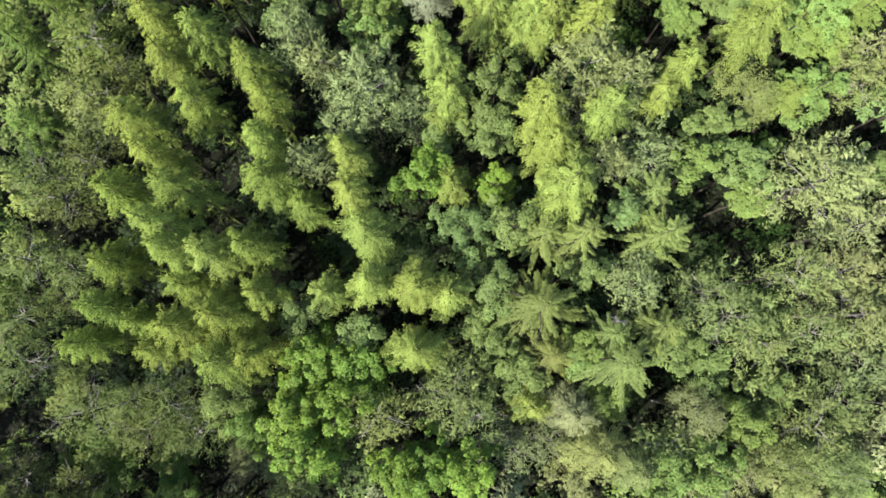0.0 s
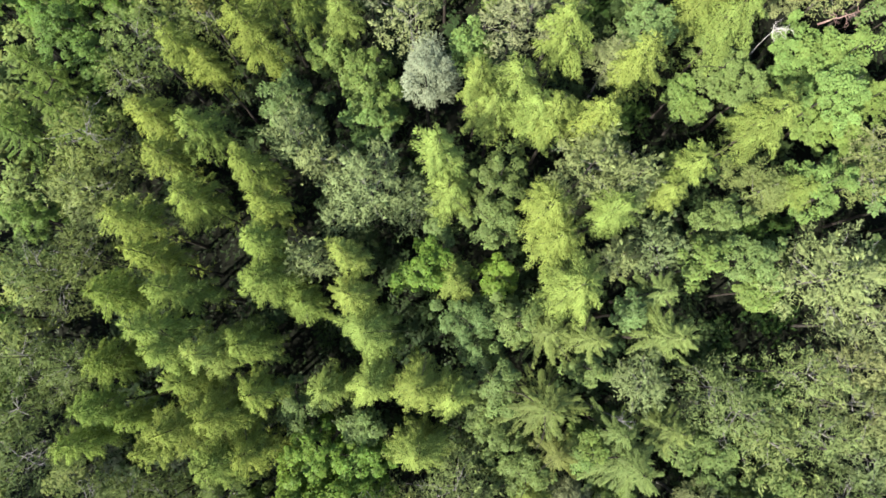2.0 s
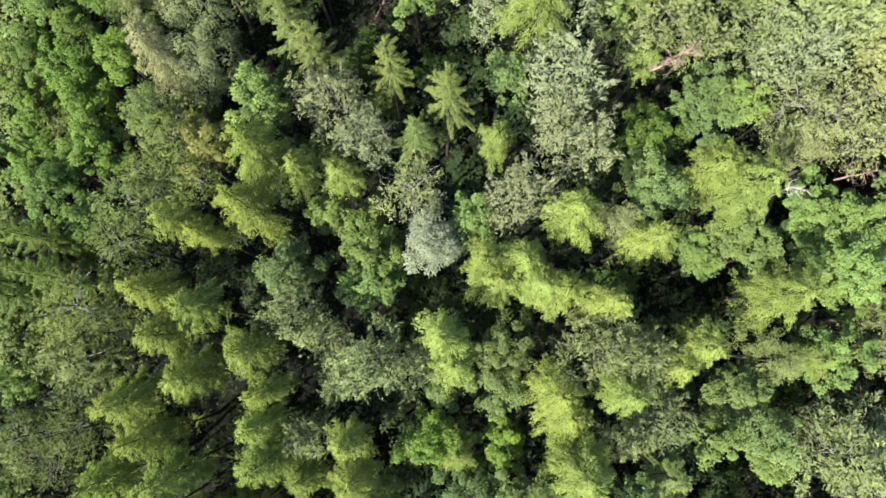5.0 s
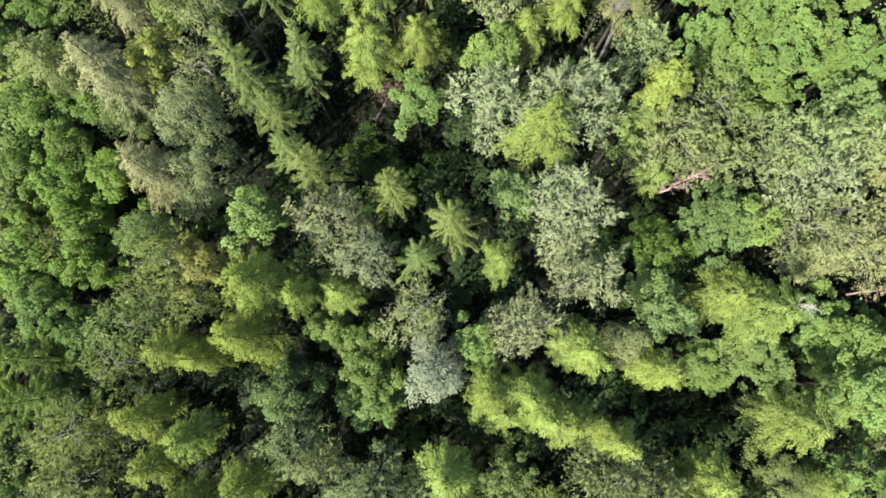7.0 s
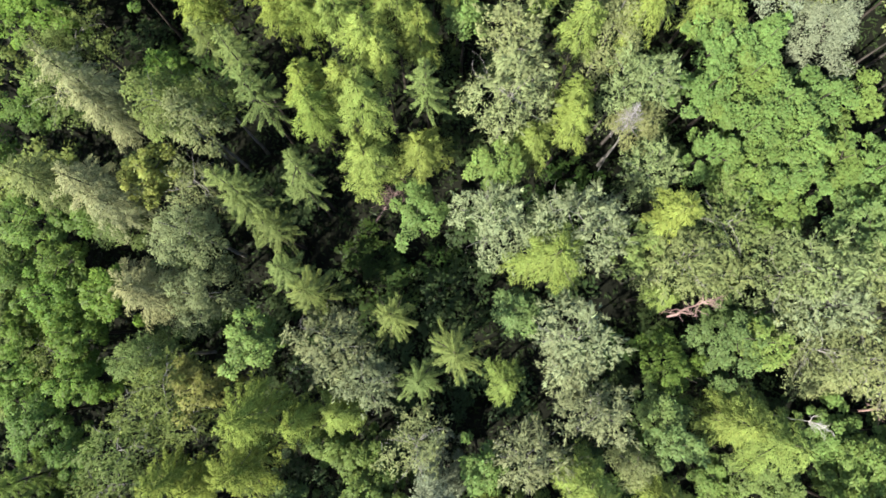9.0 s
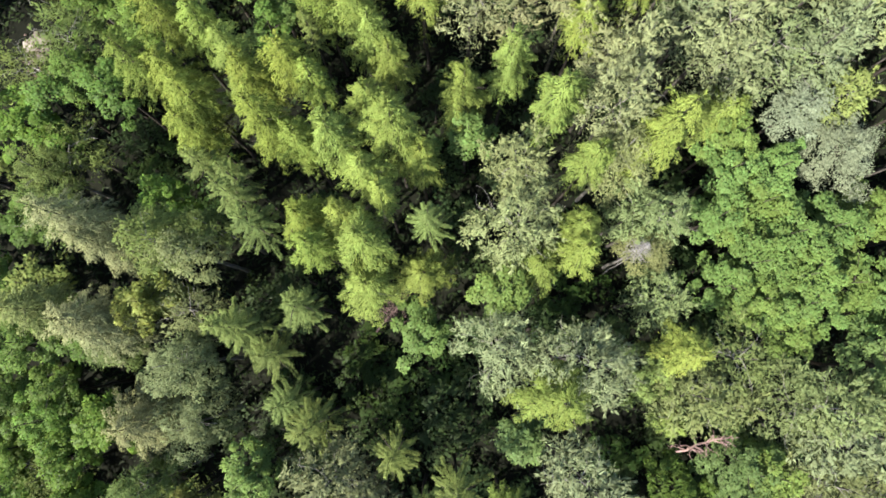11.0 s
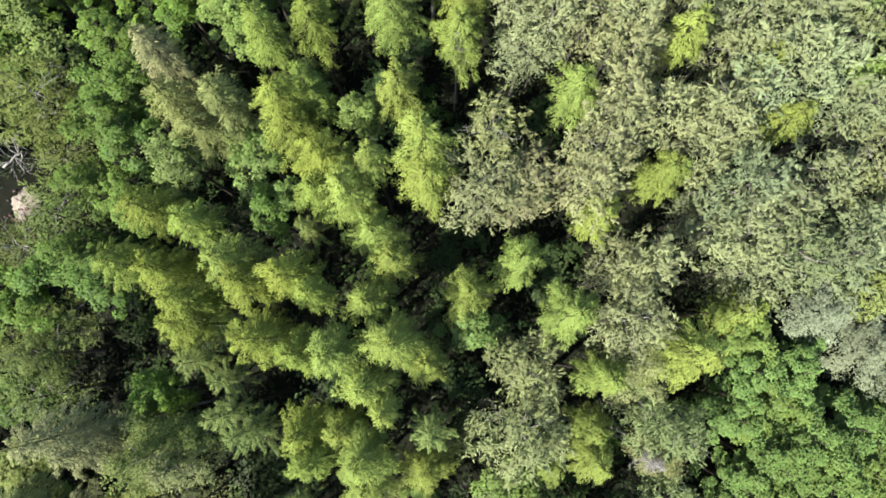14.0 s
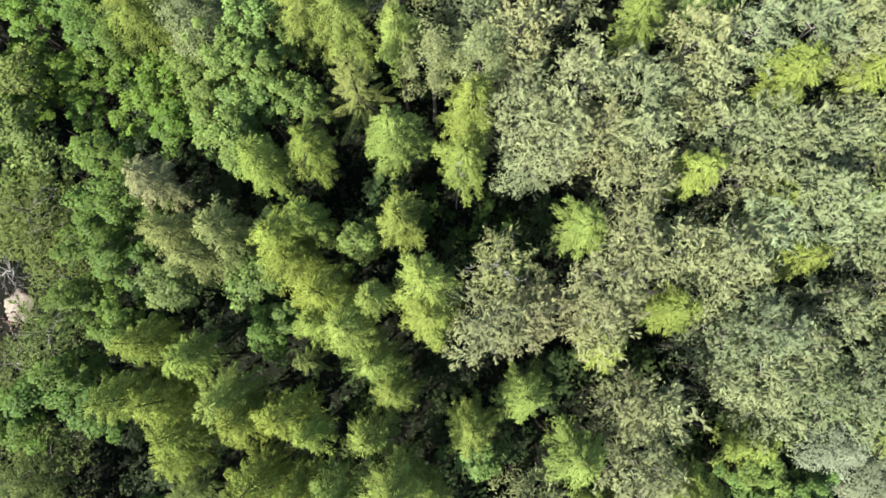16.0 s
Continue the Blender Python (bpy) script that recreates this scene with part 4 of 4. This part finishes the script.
# the forest goes on round about, unseen; raised to the south-west to add shade
for n in range(4200):
    x, y = fill.uniform(-54, 50), fill.uniform(-36, 104)
    if (-33 < x < 34 and -15 < y < 83) or glade(x, y) or not free(x, y, 2.1):
        continue
    taken.append((x, y, 2.4))
    plant(fill.choice(["old_pine", "larch", "alder"]), x, y, canopy(x, y) + fill.uniform(-1.5, 2.5) + (3.0 if y < 4 and x < 20 else 0.0), fill.uniform(2.3, 2.8), plain=2)
low = 0
for n in range(6000):
    x, y = fill.uniform(-30, 30), fill.uniform(-9, 76)
    if low > 230 or not inside(x, y) or not free(x, y, 0.85) or glade(x, y) or (x + 4.2) ** 2 + (y - 39.4) ** 2 < 6:
        continue
    taken.append((x, y, 1.5))
    low += 1
    # shrubs in the openings are tinted darker still, as if unlit
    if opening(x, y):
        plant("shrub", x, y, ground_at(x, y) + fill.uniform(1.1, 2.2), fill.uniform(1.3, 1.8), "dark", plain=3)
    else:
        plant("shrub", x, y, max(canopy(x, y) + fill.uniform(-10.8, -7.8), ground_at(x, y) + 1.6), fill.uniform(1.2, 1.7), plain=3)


def litter():
    """Ferns, grass and seedlings over the forest floor."""
    rng = np.random.default_rng(77)
    n = 85000
    x, y = rng.uniform(-36, 36, n), rng.uniform(-18, 88, n)
    keep = np.array([noise.noise((a * 0.25, b * 0.25, 1.0)) for a, b in zip(x, y)]) > rng.uniform(-0.9, -0.2, n)
    keep &= (x + 28.8) ** 2 + (y - 58.3) ** 2 > 4
    x, y = x[keep], y[keep]
    z = np.array([ground_at(a, b) for a, b in zip(x, y)])
    n = len(x)
    pos = np.stack([x, y, z + rng.uniform(0.02, 0.45, n)], 1)
    ln = rng.uniform(0.22, 0.55, n)
    return blades("undergrowth", pos, rng.normal(0, 1, (n, 3)) * (1, 1, 0.35), rng.normal(0, 0.35, (n, 3)) + (0, 0, 1), ln, ln * 0.35, True, rng.normal(0, 0.3, (n, 3)) + (0, 0, 1))


ferns = tagged(part("undergrowth", litter(), BROAD), "low ferns, grass and seedlings, darkened as in shade", "undergrowth", kind="stuff")
# leaf colour lowered so that it holds the floor's shade
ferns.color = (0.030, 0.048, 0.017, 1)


# ---------------------------------------------------------------- dead wood
def dead_tree(name, label, category, x, y, base, tip, count, reach, thick, bark, seed, low=0.35, cone=0.0):
    """A bare stem from base to tip (offsets from the ground at x, y), with crooked leafless branches. cone: how far they grow longer down the stem."""
    rng = np.random.default_rng(seed)
    root = new(name)
    root.empty_display_size = 0.3
    root.matrix_basis = pose(x, y, ground_at(x, y))
    tagged(root, label, category)
    base, tip = np.array(base, float), np.array(tip, float)
    path = [(base + (tip - base) * i / 6 + rng.normal(0, 0.05, 3), thick * (1 - 0.8 * i / 6)) for i in range(7)]
    part("trunk", tube([path], 7), bark, root)
    for j in range(count):
        u = rng.uniform(low, 1)
        long = reach * (1 - cone + 1.8 * cone * (1 - u) / (1 - low))
        p = base + (tip - base) * u
        d = unit(rng.normal(0, 1, 3) + unit(tip - base) * 0.5 + np.array([0, 0, 0.3 - 0.9 * cone]))
        w, twigs = [], []
        for i in range(6):
            w.append((p.copy(), thick * 0.45 * (1 - 0.85 * i / 5)))
            p = p + d * long / 5 * rng.uniform(0.7, 1.2)
            d = unit(d + rng.normal(0, 0.3, 3))
            if i in (1, 2, 3, 4):
                e = unit(d + rng.normal(0, 0.7, 3))
                twigs.append([(p, thick * 0.2), (p + e * long * 0.2, thick * 0.14), (p + unit(e + rng.normal(0, 0.4, 3)) * long * 0.38, thick * 0.05)])
        if count < 40:
            branch = part("branch", tube([w], 5), bark, root)
            for twig in twigs:
                part("twig", tube([twig], 4), bark, branch)
        else:
            part("branch", tube([w] + twigs, 5), bark, root)
    return root


def sand_patch(x, y, radius):
    """A dry bare patch of sand on the forest floor, with a ragged edge."""
    rng = np.random.default_rng(4)
    verts, sizes, corners = [(x, y, ground_at(x, y) + 0.10)], [], []
    n = 48
    ragged = rng.normal(0, 0.07, n)
    for ring in (0.25, 0.5, 0.75, 0.9, 1.0):
        for k in range(n):
            w = 2 * math.pi * k / n
            r = radius * ring * (1 + 0.2 * math.sin(2 * w + 1) + 0.1 * math.sin(5 * w) + 0.06 * math.sin(11 * w + 2) + ragged[k] * ring)
            px, py = x + r * math.cos(w) * 0.8, y + r * math.sin(w) * 1.2
            lump = 0.07 * noise.noise((px * 3, py * 3, 5.0)) + 0.04 * noise.noise((px * 9, py * 9, 2.0))
            verts.append((px, py, ground_at(px, py) + (0.09 + lump if ring < 1 else -0.03)))
    for k in range(n):
        m = (k + 1) % n
        sizes.append(3)
        corners += [0, 1 + k, 1 + m]
        for ring in range(0, 4 * n, n):
            sizes.append(4)
            corners += [1 + ring + k, 1 + n + ring + k, 1 + n + ring + m, 1 + ring + m]
    return mesh_of("sand_patch", verts, sizes, corners, True)


def rubble(x, y, count):
    """Small stones, bark and broken wood strewn over the sand."""
    rng = np.random.default_rng(14)
    verts, sizes, corners = [], [], []
    for _ in range(count):
        px, py = x + rng.normal(0, 0.55), y + rng.normal(0, 0.8)
        r, start, turn = rng.uniform(0.03, 0.11), len(verts), rng.uniform(0, 6.28)
        z = ground_at(px, py) + 0.1
        for k in range(6):
            w = turn + k * math.pi / 3
            verts.append((px + r * math.cos(w) * rng.uniform(0.7, 1.3), py + r * math.sin(w) * rng.uniform(0.5, 1.0), z))
        verts.append((px + rng.normal(0, 0.2) * r, py, z + r * rng.uniform(0.5, 1.0)))
        for k in range(6):
            sizes.append(3)
            corners += [start + k, start + (k + 1) % 6, start + 6]
    return mesh_of("rubble", verts, sizes, corners)


tagged(part("sand_patch", sand_patch(-28.7, 58.3, 1.0), SAND), "bare patch of pale dry sand between trees", "ground", kind="structure")
tagged(part("rubble", rubble(-28.6, 57.5, 130), RUBBLE), "reddish stones and broken bark strewn over sand", "rubble", kind="stuff")
dead_tree("dead_tree", "bare white dead tree with forked branches", "tree", 21.6, 26.0, (0, 0, 0), (0.2, 0.15, 7.2), 8, 1.05, 0.07, WHITE_DEAD, 3, 0.9)
dead_tree("dead_tree", "bare grey dead tree with short twigs", "tree", 10.9, 1.0, (0, 0, 0), (0.1, -0.2, 10.8), 6, 0.7, 0.08, DEAD, 4, 0.85)
dead_tree("dead_tree", "grey dead tree top with brittle twigs", "tree", 9.6, 43.3, (0.9, -0.2, 0), (0, 0, 12.9), 110, 0.66, 0.045, DEAD, 5, 0.72, 0.8)
dead_tree("dead_tree", "dead conifer with bare grey branches", "tree", -0.3, 64.7, (0, 0, 0), (0.05, 0.2, 11.3), 46, 0.55, 0.05, DEAD, 6, 0.72, 0.8)
dead_tree("fallen_tree", "fallen dead tree with bare pinkish branches", "tree", -4.3, 39.8, (-0.9, -0.8, 3.0), (0.9, 1.0, 5.6), 34, 1.0, 0.08, RUSTY, 7)
dead_tree("fallen_tree", "leaning dead pine with bare pinkish branches", "tree", 13.3, 33.0, (-1.2, -0.5, 9.3), (1.3, 0.5, 10.6), 26, 0.8, 0.07, DEAD_RED, 8, 0.1)
dead_tree("fallen_tree", "heap of grey fallen branches", "tree", -26.4, 59.8, (-1.2, 0, 4.2), (1.2, 0.3, 6.2), 10, 1.3, 0.08, DEAD, 9)
dead_tree("fallen_tree", "leaning dead trunk with bare pinkish branches", "tree", 26.0, 26.8, (-1.0, 0, 6.0), (1.2, 0.3, 7.2), 12, 1.1, 0.07, DEAD_RED, 10)
